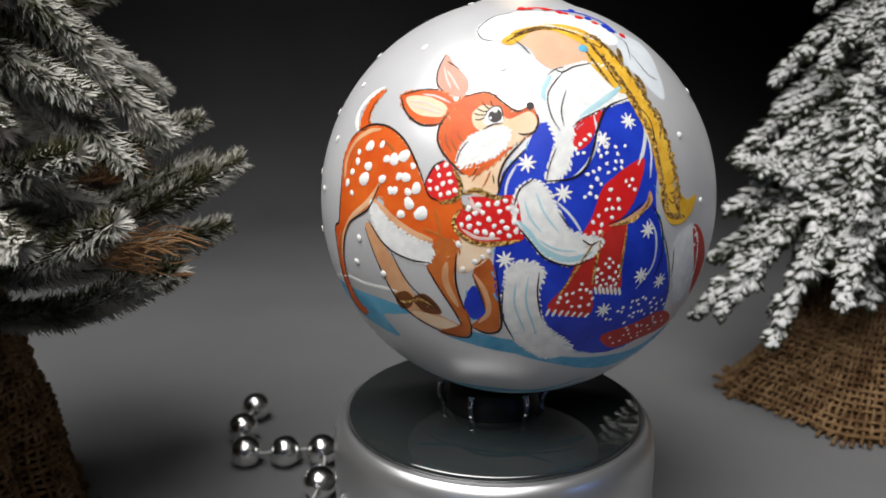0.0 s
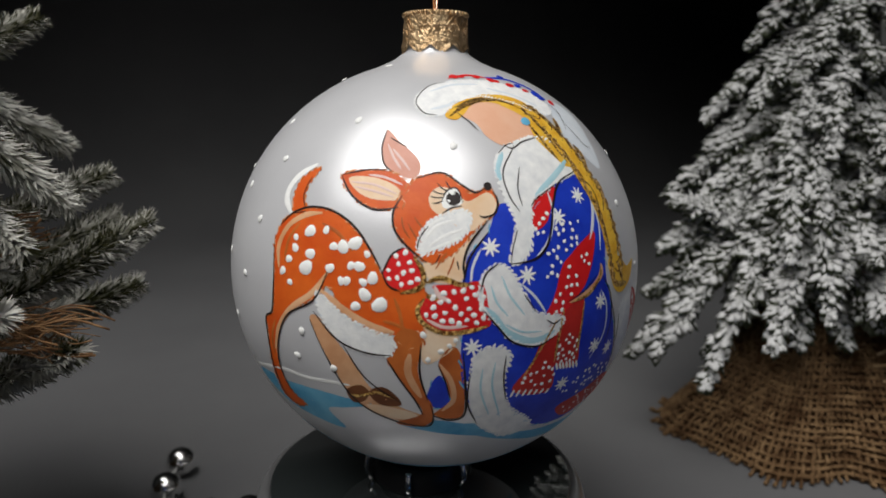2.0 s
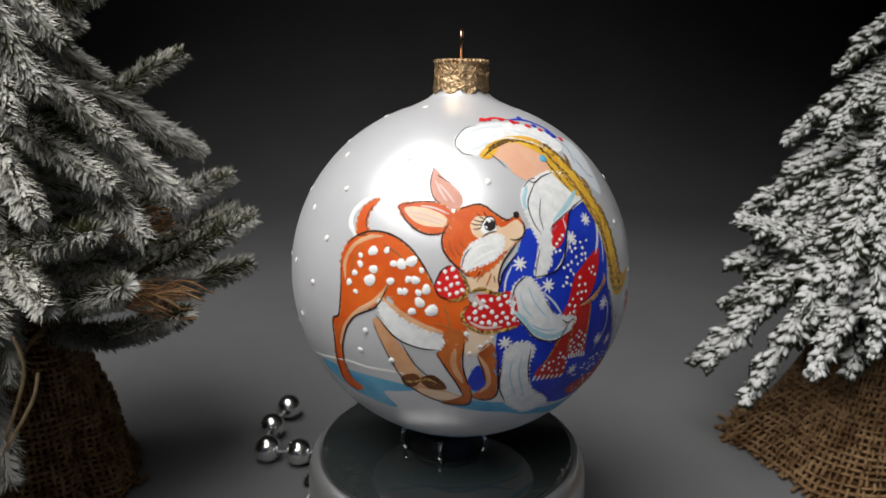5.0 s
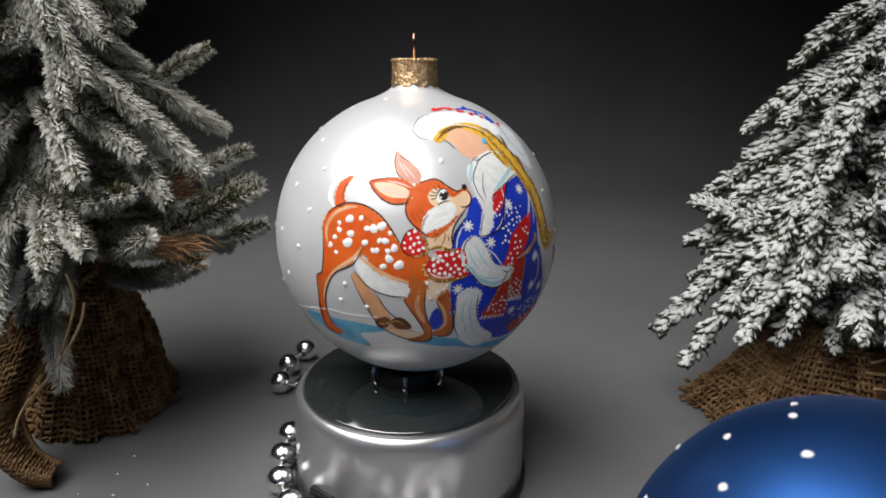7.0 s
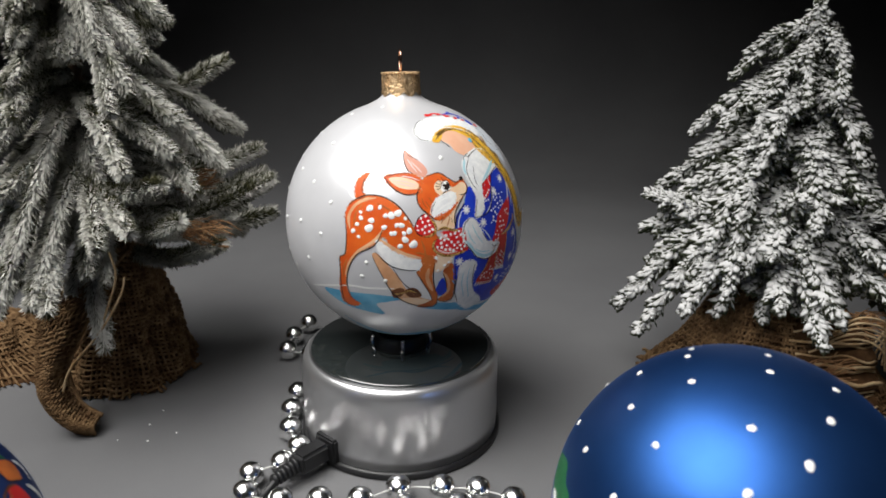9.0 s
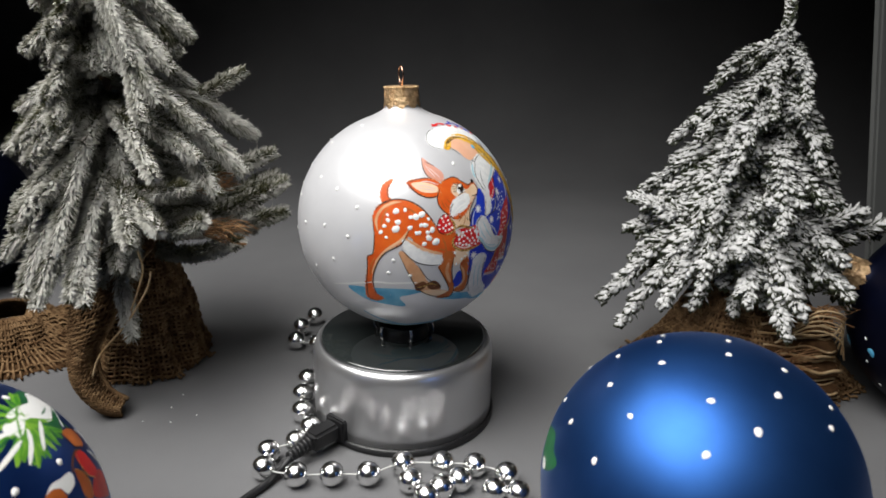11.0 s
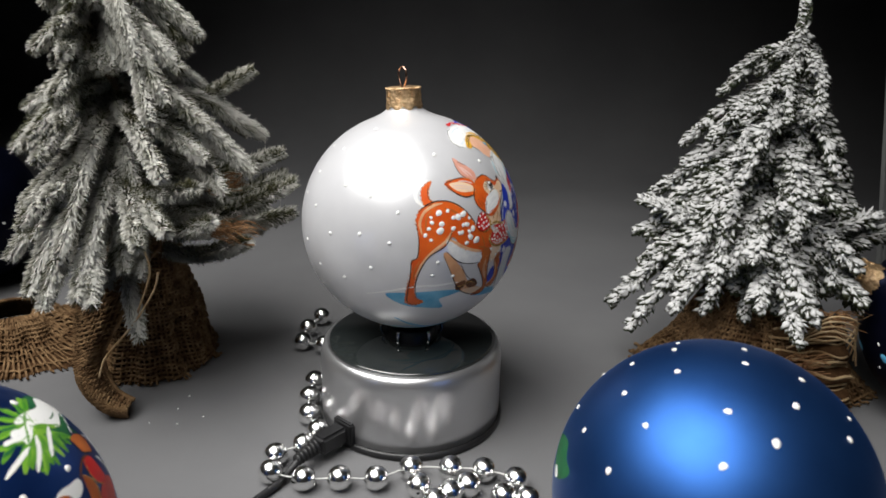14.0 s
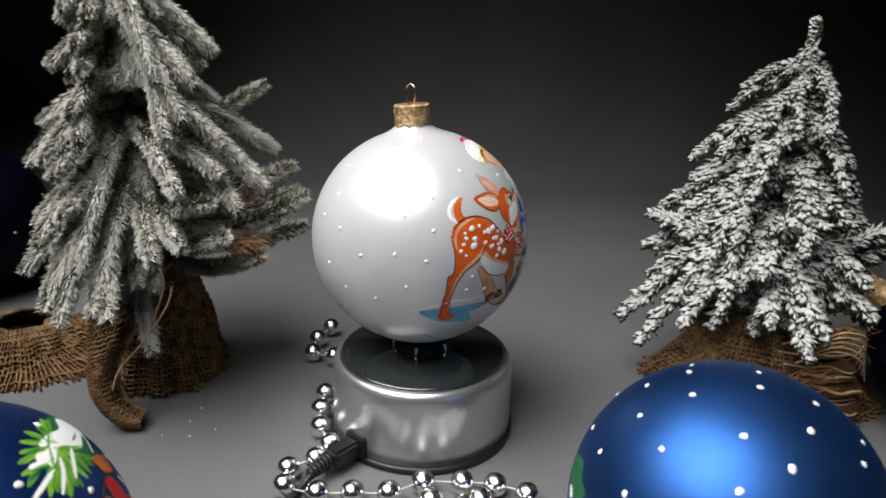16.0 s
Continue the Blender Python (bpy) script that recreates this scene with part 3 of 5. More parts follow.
for row in (
    (160, 173, 35, 151), (159, 175, 30, 162), (-148, 165, 31, 145), (162, 153, 49, 124), (-179, 151, 38, 130), (162, 134, 47, 113),
    (163, 123, 61, 96), (177, 116, 59, 85), (-173, 94, 79, 42), (-156, 93, 80, 38), (-131, 153, 45, 115), (-128, 135, 68, 64),
    (-108, 74, 69, 63), (-87, 91, 71, 59), (-93, 77, 75, 50), (-63, 75, 68, 65), (-33, 86, 55, 98), (-68, 154, 43, 120),
):
    snowy.limb(*row)
for row in (
    (-69, 119, 49, 106), (-86, 122, 49, 106), (-109, 170, 32, 144), (-81, 175, 32, 144), (-97, 131, 55, 94), (-104, 101, 49, 105),
    (-115, 90, 60, 82), (-63, 92, 61, 80), (-25, 82, 84, 101), (179, 92, 68, 96), (173, 80, 66, 77), (174, 84, 76, 36),
    (-95, 187, 9, 160), (-25, 185, 9, 152), (178, 185, 10, 156), (-140, 181, 14, 148), (-62, 178, 15, 138),
    (30, 182, 11, 150), (100, 183, 12, 150), (-12, 170, 24, 122), (-18, 150, 36, 104), (8, 140, 48, 106),
    (-141, 94, 73, 54), (-132, 124, 55, 94),
    (-140, 136, 41, 124), (-141, 129, 60, 81),
):
    snowy.limb(*row)

snowy.filler(46, right_profile, 0.05, 0.17, (-20, 200))
snowy.filler(16, lambda z: 0.062, 0.045, 0.075, (-190, 10))
snowy.filler(14, right_profile, 0.05, 0.15, (-60, 40))
snowy.filler(44, lambda z: right_profile(z) * 0.82, 0.05, 0.16, (-200, -10))
# tuft on the tip
v, f = [], []
needle_lists([Vector((0.0068, 0, 0.183)), Vector((0.0075, 0, 0.190)), Vector((0.0068, 0, 0.1965))], 0.0008, 0.0026, 14, snowy.rng, v, f, 0.0011, 0.3, True)
from_lists("tip_tuft", v, f, FIR_WHITE, snowy.ob, smooth=False)


# ---------------------------------------------------------------- jute wraps
def weave(name, parent, surface, nu, nv, closed, thread, seed, fray=0.0):
    """Cloth woven of real strands over surface(u, v) -> point; u runs round, v runs up."""
    rng = random.Random(seed)

    def normal(u, v):
        e = 1e-3
        d = (surface(u + e, v) - surface(u - e, v)).cross(surface(u, v + e) - surface(u, v - e))
        return d.normalized()

    verts, faces = [], []
    grid_u, grid_v = nu, nv
    for j in range(grid_v):
        v0 = (j + 0.5 + rng.uniform(-0.18, 0.18)) / grid_v
        path = []
        for i in range(grid_u * 2 + 1):
            u = i / (grid_u * 2)
            sgn = 1 if (i // 2 + j) % 2 else -1
            path.append(surface(u, v0) + normal(u, v0) * thread * 0.45 * (sgn if i % 2 else 0))
        tube_lists(path, thread * rng.uniform(0.4, 0.62), 4, verts, faces)
    for i in range(grid_u):
        u0 = (i + 0.5 + rng.uniform(-0.18, 0.18)) / grid_u
        path = []
        tail = fray * rng.random()
        for j in range(grid_v * 2 + 1):
            v = j / (grid_v * 2) * (1 + tail) - tail
            sgn = -1 if (i + j // 2) % 2 else 1
            path.append(surface(u0, v) + normal(u0, v) * thread * 0.45 * (sgn if j % 2 else 0))
        tube_lists(path, thread * rng.uniform(0.4, 0.62), 4, verts, faces)
    return from_lists(name, verts, faces, JUTE, parent)


# dark brown sheet added just behind the strands, closing the gaps of the weave
def gap_backing(parent, surface, nu, nv, inset):
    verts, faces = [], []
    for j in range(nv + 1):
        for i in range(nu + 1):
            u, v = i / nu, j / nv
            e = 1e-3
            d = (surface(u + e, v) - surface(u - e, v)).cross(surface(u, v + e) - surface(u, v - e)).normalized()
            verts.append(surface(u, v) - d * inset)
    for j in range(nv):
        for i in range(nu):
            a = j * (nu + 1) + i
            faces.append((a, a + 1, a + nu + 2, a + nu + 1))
    return from_lists("gap_backing", verts, faces, JUTE_DARK, parent)


def sack(name, label, x, y, radius, top_radius, height, squash, seed, fold, flare, taper=0.8):
    ob = thing(name, label, "burlap wrap", pose(x, y, 0), "burlap wraps")

    def surface(u, v):
        a = 2 * math.pi * u
        shape = max(0.0, 1 - v) ** taper
        r = top_radius + (radius - top_radius) * shape
        n = noise.noise(Vector((math.cos(a) * 1.6 + seed, math.sin(a) * 1.6, v * 1.2)))
        m = noise.noise(Vector((math.cos(a) * 3.4 + seed, math.sin(a) * 3.4, v * 2.5 + 7)))
        r *= 1 + fold * n + fold * 0.45 * m
        r += flare * max(0.0, 0.25 - v) * (1 + n)
        return Vector((r * math.cos(a) * squash[0], r * math.sin(a) * squash[1], max(0.0014, 0.0014 + height * v)))

    weave("weave", ob, surface, int(radius * 2400), int(height * 460), True, 0.0014, seed, 0.09)
    gap_backing(ob, surface, 64, 12, 0.0012)
    return ob


def snow_crumbs():
    ob = thing("snow_crumb", "tiny white crumbs of fake snow on the paper", "crumbs", pose(0, 0, 0), kind="stuff")
    rng = random.Random(3)
    verts, faces = [], []
    for k in range(6):
        x, y = (rng.gauss(-0.116, 0.008), rng.gauss(-0.012, 0.006)) if k < 5 else (rng.uniform(-0.2, 0.2), rng.uniform(-0.12, 0.1))
        s = rng.uniform(0.0002, 0.0006)
        p = Vector((x, y, s * 0.6))
        tube_lists([p - Vector((s, 0, 0)), p + Vector((0, s * 0.4, 0)), p + Vector((s, 0.3 * s, 0))], lambda u: 0.0002 + 0.5 * s * math.sin(3 * u), 5, verts, faces)
    from_lists("crumb", verts, faces, PAINT_WHITE, ob)


snow_crumbs()
turntable()
turning = turning_plate()
cable = power_cable()
# the lens keeps the front of the turntable in focus
cam.data.dof.use_dof, cam.data.dof.focus_object, cam.data.dof.aperture_fstop = True, cable, 18.0
bead_garland()
sack("burlap_wrap", "coarse brown burlap wrapped round the foot of the olive fir", -0.145, 0.050, 0.033, 0.011, 0.088, (1.0, 0.95), 3, 0.40, 0.012)
sack("burlap_wrap", "coarse brown burlap wrapped round the foot of the snowy fir", 0.184, 0.041, 0.052, 0.012, 0.076, (1.0, 0.9), 8, 0.14, 0.012, 1.0)
sack("burlap_wrap", "low slumped piece of coarse dark brown burlap", -0.230, 0.064, 0.044, 0.014, 0.020, (1.05, 0.95), 12, 0.3, 0.03, 0.8)


def burlap_flap():
    ob = thing("burlap_flap", "loose curled flap of burlap at the foot of the olive fir", "burlap flap", pose(0, 0, 0))
    outer = spline([(-0.1541, 0.016, 0.0641), (-0.1626, 0.008, 0.0501), (-0.1644, 0.001, 0.0363), (-0.1607, -0.005, 0.0219),
                    (-0.1541, -0.010, 0.0093), (-0.1443, -0.0135, 0.0025), (-0.1357, -0.0138, 0.0022)], 8)
    inner = spline([(-0.1260, 0.016, 0.0760), (-0.1309, 0.008, 0.0680), (-0.1420, -0.002, 0.0454), (-0.1487, -0.008, 0.0329),
                    (-0.1483, -0.011, 0.0223), (-0.1440, -0.013, 0.0130), (-0.1350, -0.0138, 0.0084)], 8)

    def along(line, v):
        q = min(max(v, 0.0), 1.0) * (len(line) - 1.001)
        i = int(q)
        return line[i].lerp(line[i + 1], q - i)

    def surface(u, v):
        """A tongue of cloth between two edges, rolled forward so that its hem turns in."""
        p, q = along(outer, v), along(inner, v)
        swell = math.sin(math.pi * min(max(u, 0.0), 1.0)) * (0.15 + 0.85 * math.sin(math.pi * v))
        roll = max(0.0, u - 0.8) * 0.03
        return p.lerp(q, u) + Vector((-0.002 * swell, -0.008 * swell + roll, 0.0012 * math.sin(11 * v)))

    weave("weave", ob, surface, 15, 48, False, 0.0012, 21, 0.0)
    gap_backing(ob, surface, 12, 40, -0.0010)
    hem = [surface(1.0, k / 30) + Vector((0.0006, -0.0004, 0)) for k in range(31)]
    v, f = tube_lists(hem, 0.0011, 6)
    from_lists("hem", v, f, JUTE, ob, label="rolled paler hem")
    for pts in ([(-0.1238, -0.001, 0.083), (-0.1218, -0.003, 0.0717), (-0.1291, -0.004, 0.0526), (-0.1330, -0.002, 0.0440)],
                [(-0.1174, -0.004, 0.0727), (-0.1198, -0.006, 0.064), (-0.1306, -0.007, 0.0476), (-0.1440, -0.010, 0.0320), (-0.1483, -0.012, 0.0212)]):
        v, f = tube_lists(spline(pts, 7), 0.00055, 5)
        from_lists("loose_strand", v, f, STRAW, ob)


burlap_flap()


def burlap_fold():
    ob = thing("burlap_fold", "folded burlap edge with pale frayed strands beside the snowy fir", "burlap fold", pose(0, 0, 0))

    def surface(u, v):
        fold = 0.0028 * math.sin(2 * math.pi * 4.5 * v + 0.6 * math.sin(5 * u))
        return Vector((0.184 + 0.036 * u - 0.004 * v, 0.004 - 0.006 * math.sin(math.pi * u) + fold + 0.014 * v * v, 0.0016 + 0.047 * v + 0.002 * math.sin(4 * u)))

    weave("weave", ob, surface, 12, 28, False, 0.0012, 33)
    gap_backing(ob, surface, 14, 48, -0.0012)
    rng = random.Random(52)
    for k in range(13):
        v0 = (k + 0.5) / 13 + rng.uniform(-0.02, 0.02)
        u0, u1 = rng.uniform(-0.1, 0.35), rng.uniform(0.95, 1.08)
        path = [surface(u0 + (u1 - u0) * q / 12, v0 + 0.012 * math.sin(q * 0.9 + k)) + Vector((0, -0.0026, 0)) for q in range(13)]
        v, f = tube_lists(path, rng.uniform(0.0005, 0.0010), 5)
        from_lists("loose_strand", v, f, STRAW, ob)
    for k in range(5):
        z = 0.044 + 0.003 * k
        path = spline([(0.182 + 0.003 * k, -0.001, z - 0.006), (0.196, -0.008 - 0.001 * k, z + 0.004), (0.211, -0.006, z - 0.002), (0.219 - 0.002 * k, 0.001, z - 0.016)], 7)
        v, f = tube_lists(path, 0.0005, 5)
        from_lists("loose_strand", v, f, STRAW, ob)


burlap_fold()


def coir_tufts():
    """Loose plant fibres sticking out of the firs and the wraps."""
    rng = random.Random(31)
    for name, label, spots in (
            ("coir_fibre", "tuft of orange brown plant fibre among the olive branches", [(-0.092, 0.012, 0.088, 0.016, 60, 0.0), (-0.098, 0.030, 0.104, 0.012, 40, 0.3)]),
            ("coir_fibre", "dry straw fibres sticking out beside the snowy fir", [(0.205, 0.008, 0.050, 0.014, 40, 0.0), (0.186, -0.002, 0.030, 0.014, 30, 0.2)])):
        ob = thing(name, label, "plant fibre", pose(0, 0, 0), "coir tufts")
        for x, y, z, reach, count, rise in spots:
            verts, faces = [], []
            for k in range(count):
                a = Vector((x, y, z)) + Vector((rng.gauss(0, 0.4), rng.gauss(0, 0.3), rng.gauss(0, 0.25))) * reach * 0.6
                d = Vector((rng.uniform(0.3, 1.0), rng.uniform(-0.5, 0.3), rng.uniform(-0.3, 0.3) + rise)) * reach
                path = spline([a, a + d * 0.5 + Vector((0, 0, rng.uniform(-0.002, 0.003))), a + d], 4)
                tube_lists(path, rng.uniform(0.0001, 0.0003), 4, verts, faces)
            from_lists("fibre_tuft", verts, faces, HUSK, ob)


coir_tufts()

AXIS, OFFSET = (-0.0754, 0.0559, 0.9956), (-0.0021, 0.0061, 0.0)
TILT = Vector((0, 0, 1)).rotation_difference(Vector(AXIS)).to_matrix().to_4x4()
ornament = thing("glass_ornament", "pearl white glass ball ornament with a painted fawn", "ornament", group="glass ornaments")
ball_mesh(ornament, PEARL)
crown(ornament)
fill(ornament, "snow_shadow", ICE, 1, [(-91.4, -24), (-74.1, -23.6), (-62.1, -23.9), (-52.2, -25), (-46.9, -25.9), (-56.4, -28.1), (-62.5, -29.9), (-59.7, -36.6), (-71, -35.1), (-83.4, -31.7)])
fill(ornament, "snow_shadow", ICE, 1, [(-42.2, -31.5), (-34.1, -29.9), (-24.5, -31.3), (-15.2, -34.5), (-4.6, -39.7), (-16.1, -37.6), (-30.8, -35)])
fill(ornament, "snow_shadow", ICE, 1, [(-27.8, -32.8), (-20.6, -31.8), (-10.2, -36.8), (7.6, -39.4), (27.8, -38.5), (41.9, -32.1), (37.3, -41.3), (17.4, -46.2), (-8.9, -40.5), (-20.9, -36.2)])
stroke(ornament, "snow_line", SNOWP, 2, 1, [(-102.4, -24.7), (-77, -20.2), (-66.4, -20.5), (-57.6, -20.4), (-52.9, -20.5)])
stroke(ornament, "sky_rim", ICE, 1, 1.8, [(-91, -43.4), (-81.8, -52.7), (-62.1, -62), (-34.4, -60.5), (-4.1, -61.3), (14.6, -51.7)])
fill(ornament, "fawn_far_leg", TAN, 2, [(-61.3, -4.9), (-58.7, -3.8), (-54.2, -9.2), (-50.4, -14.5), (-46.9, -20.9), (-40.1, -25.9), (-34.4, -28.6), (-34.9, -31.6), (-42, -30.4), (-48, -28), (-53.2, -23.6), (-56, -16.9)])
fill(ornament, "fawn_hoof", BROWN, 3, [(-54.1, -22), (-50, -20), (-47.9, -21.7), (-49.6, -24.7), (-53, -25.5)])
fill(ornament, "fawn_hoof", BROWN, 3, [(-47.9, -21.7), (-44.2, -20), (-41, -22.3), (-40, -25.2), (-44.3, -25.7), (-46.8, -24.4)])
fill(ornament, "fawn_shin", CREAM, 3, [(-49.2, -25.8), (-43.1, -26), (-36.5, -27.8), (-36.9, -29.6), (-42, -30), (-47.7, -28)])
fill(ornament, "fawn_front_leg", ORANGE_DEEP, 3, [(-30.6, -13), (-27.8, -9.1), (-25.6, -11.1), (-24.4, -19.6), (-24, -28), (-27.3, -29.6), (-31.7, -28.1), (-29.4, -25.6), (-27.6, -23.2), (-28.8, -18)])
fill(ornament, "fawn_chest", CREAM, 3, [(-35.5, -5.2), (-31.4, -4), (-26.7, -4.2), (-26.7, -8.6), (-29.8, -11.6), (-33.4, -13.3), (-34.9, -10.3)])
fill(ornament, "fawn_body", ORANGE, 4, [(-69.8, 18.6), (-63, 20.9), (-56.7, 20.4), (-51.2, 17.4), (-46.7, 13), (-43.1, 7), (-39, 4.3), (-33.7, 3.9), (-33.7, -3.2), (-34.3, -8.6), (-38.5, -9.2), (-40.4, -6.5), (-45.6, -5.6), (-51.7, -1.9), (-56.1, 3.6), (-60, 0.4), (-67.9, -3.8), (-73.1, -10.6), (-75.9, -19.1), (-75.5, -26.6), (-71.8, -30.4), (-76.7, -32.2), (-81.4, -29.8), (-79.7, -20.3), (-76.8, -10.6), (-76.6, -6.2), (-73.4, -4.1), (-72.5, 4.9), (-73.4, 12.3), (-72.3, 16.3)])
fill(ornament, "fawn_front_leg", ORANGE_DEEP, 5, [(-39.1, -5.2), (-34.2, -6.6), (-35.4, -14.4), (-34.1, -20.8), (-32, -25.2), (-32.2, -30.3), (-35.8, -32.5), (-42.1, -31.3), (-34.9, -27.8), (-36.7, -22.6), (-40, -16.6), (-42.5, -12.2)])
stroke(ornament, "fawn_leg_light", TAN, 6, 1.5, [(-37.1, -10.8), (-37.6, -16), (-34.8, -22.6)])
stroke(ornament, "fawn_leg_light", TAN, 4, 1.1, [(-30.3, -13.3), (-27.7, -17.8), (-26.8, -23.2), (-29.6, -26.8)])
fill(ornament, "fawn_belly", FURW, 6, [(-59.1, 2), (-52.2, -2.7), (-45.6, -5.8), (-41, -7.3), (-41.6, -11.3), (-47.3, -11), (-53.8, -8.6), (-57.8, -3.7)])
stroke(ornament, "fawn_belly_edge", TAN, 5, 1.6, [(-58.4, 2.9), (-52.2, -1.4), (-45.6, -4.7), (-40.4, -5.9)])
stroke(ornament, "fawn_haunch_light", TAN, 6, 1.3, [(-55.9, 7.2), (-60.1, 1.9), (-66.7, -2.5), (-71.6, -7.7), (-75.2, -14.4)])
stroke(ornament, "fawn_back_light", TAN, 6, 1.2, [(-71, 6.4), (-71.7, 11.7), (-69.2, 16.5), (-64.4, 19.2), (-59.5, 20)])
fill(ornament, "fawn_tail", ORANGE, 4, [(-68.4, 19.3), (-70, 23.9), (-69.2, 27.7), (-65.4, 30.5), (-63.9, 30.2), (-66.1, 26.1), (-65.7, 22.2), (-63.9, 20.3)])
stroke(ornament, "fawn_tail_fur", SNOWP, 5, 1.5, [(-69.3, 19.2), (-72.3, 22.4), (-72.5, 25.8), (-69.9, 29.1), (-65.3, 31.7)])
fill(ornament, "fawn_ear", ORANGE, 4, [(-56.4, 29.2), (-48.9, 30.5), (-42.4, 30.1), (-37.8, 26.9), (-39.4, 24.5), (-39.3, 22), (-45.9, 21.5), (-51.6, 24)])
fill(ornament, "fawn_ear_inside", CREAM, 5, [(-53.9, 28.6), (-47.1, 28.8), (-40.9, 26.6), (-39.9, 23.7), (-46.4, 23.6), (-51.1, 25.4)])
fill(ornament, "fawn_ear", PINK, 4, [(-46.3, 41.5), (-41.7, 38.2), (-36.5, 34.1), (-35.2, 30.9), (-37.3, 28.6), (-42.4, 30.3), (-46.1, 34.2)])
fill(ornament, "fawn_neck", CREAM, 5, [(-33.6, 11.5), (-27.4, 12), (-20.6, 17.4), (-24.1, 12.9), (-25.5, 5.9), (-31.1, 5.5), (-33.3, 7.1)])
fill(ornament, "fawn_head", ORANGE, 6, [(-40.9, 21.7), (-39.2, 25.8), (-35.5, 28.9), (-29.6, 29.8), (-25.1, 27), (-21.8, 25.1), (-18.3, 26.4), (-16.6, 23.9), (-17, 21), (-19.5, 18.9), (-22.4, 16.7), (-26.4, 12.5), (-31.1, 9.8), (-34.5, 10.6), (-38.5, 14.1), (-41, 18.2)])
fill(ornament, "fawn_muzzle", CREAM, 7, [(-32.9, 24.5), (-30.6, 26.6), (-26.7, 25.8), (-23.7, 23.3), (-18.8, 25.3), (-16.7, 23.4), (-17, 21), (-19.9, 18.7), (-23.5, 16.5), (-27.2, 18.1), (-30.3, 20), (-32.4, 21.8)])
fill(ornament, "fawn_cheek", FURW, 8, [(-35.2, 14.1), (-33, 18.2), (-28.4, 20.5), (-23.9, 20.9), (-23.3, 18.5), (-26, 14.8), (-30.8, 12.8), (-34.4, 11.8)])
fill(ornament, "fawn_eye_white", SNOWP, 9, [(-29.9, 23.6), (-28.4, 25.8), (-26.1, 26), (-24.9, 23), (-27.5, 21.8), (-29.4, 21.8)])
fill(ornament, "fawn_pupil", INK, 10, [(-28.8, 24.2), (-27.5, 25.6), (-25.8, 25.2), (-25.4, 23.3), (-26.9, 22.3), (-28.4, 22.8)])
dots(ornament, "fawn_glint", SNOWP, [(-27.3, 25.4, 0.55), (-28.2, 23.4, 0.3)])
stroke(ornament, "fawn_lash", INK, 10, 0.28, [(-28.7, 25), (-30.5, 25.1), (-32.1, 25.8)])
stroke(ornament, "fawn_lash", INK, 10, 0.28, [(-29.3, 24.2), (-31.1, 24.1), (-32.7, 24.5)])
stroke(ornament, "fawn_lash", INK, 10, 0.28, [(-29.6, 23.4), (-31, 22.9), (-32.1, 22.9)])
stroke(ornament, "fawn_lash", INK, 10, 0.28, [(-28.1, 25.5), (-29.6, 26.2), (-30.9, 27.5)])
stroke(ornament, "fawn_lash", INK, 10, 0.28, [(-26.9, 25.8), (-28, 26.6), (-28.8, 28)])
stroke(ornament, "fawn_eyelid", INK, 10, 0.35, [(-29.8, 20.5), (-27.5, 21.8), (-25, 22.2)])
fill(ornament, "fawn_nose", INK, 9, [(-19.3, 27.3), (-18, 27.7), (-17.3, 26.7), (-18.1, 25.7), (-19.1, 26)])
fill(ornament, "scarf_end", RED, 7, [(-43.1, 7.2), (-41.1, 11.1), (-38.5, 12.9), (-35.9, 11.1), (-34.4, 7.8), (-34.2, 5.3), (-37.5, 3.9), (-41, 4.5)])
fill(ornament, "scarf", RED, 7, [(-31.9, 4.8), (-26.3, 5.1), (-21.3, 5.4), (-19.7, 0.2), (-19.4, -4.6), (-26.3, -5.3), (-31.7, -4.6), (-35, -1.9), (-33.9, 1.7), (-30.9, 3)])
stroke(ornament, "scarf_light", PINKW, 8, 0.9, [(-31.6, 4.8), (-30.4, 2.4), (-28.2, 1.6)])
stroke(ornament, "scarf_light", PINKW, 8, 0.7, [(-33.3, -2.6), (-29.5, -4.4), (-24.3, -4.3)])
scatter(ornament, "scarf_dot", SNOWP, 16, 0.5, [(-42.1, 7.3), (-40.3, 11.1), (-38.3, 12.1), (-36.4, 10.6), (-35.4, 7.6), (-35.4, 5.6), (-38, 4.8), (-40.8, 5.5)])
scatter(ornament, "scarf_dot", SNOWP, 26, 0.55, [(-31.4, 3), (-26.3, 3.9), (-21.6, 4.2), (-20.3, -1.1), (-20.8, -3.7), (-26.3, -4.2), (-30.9, -3.3), (-33.7, -0.9)])
stroke(ornament, "scarf_glitter", GLITTER, 9, 1, [(-36.2, 11.1), (-34.4, 8.6), (-33.9, 5.8), (-35.4, 4), (-39, 3)])
stroke(ornament, "scarf_glitter", GLITTER, 9, 1, [(-33.3, 5.5), (-30.1, 6.5), (-26.3, 5.1), (-23.4, 5)])
stroke(ornament, "scarf_glitter", GLITTER, 9, 1, [(-33.7, 2), (-35.2, -0.6), (-34, -3.5), (-29.5, -5.7), (-23.6, -5.4), (-19.6, -4.4)])
stroke(ornament, "scarf_glitter", GLITTER, 9, 1, [(-33.3, 2.6), (-30.8, 1.9)])
stroke(ornament, "hoof_glitter", GLITTER, 6, 0.7, [(-53.7, -23), (-51.6, -23.4), (-49, -22.8), (-45.6, -21.8), (-41.3, -23.4)])
fill(ornament, "coat_patch", COAT, 2, [(-33.4, -23.3), (-32.1, -18.2), (-30, -16.4), (-28.1, -21), (-27.9, -24.6), (-30.8, -26)])
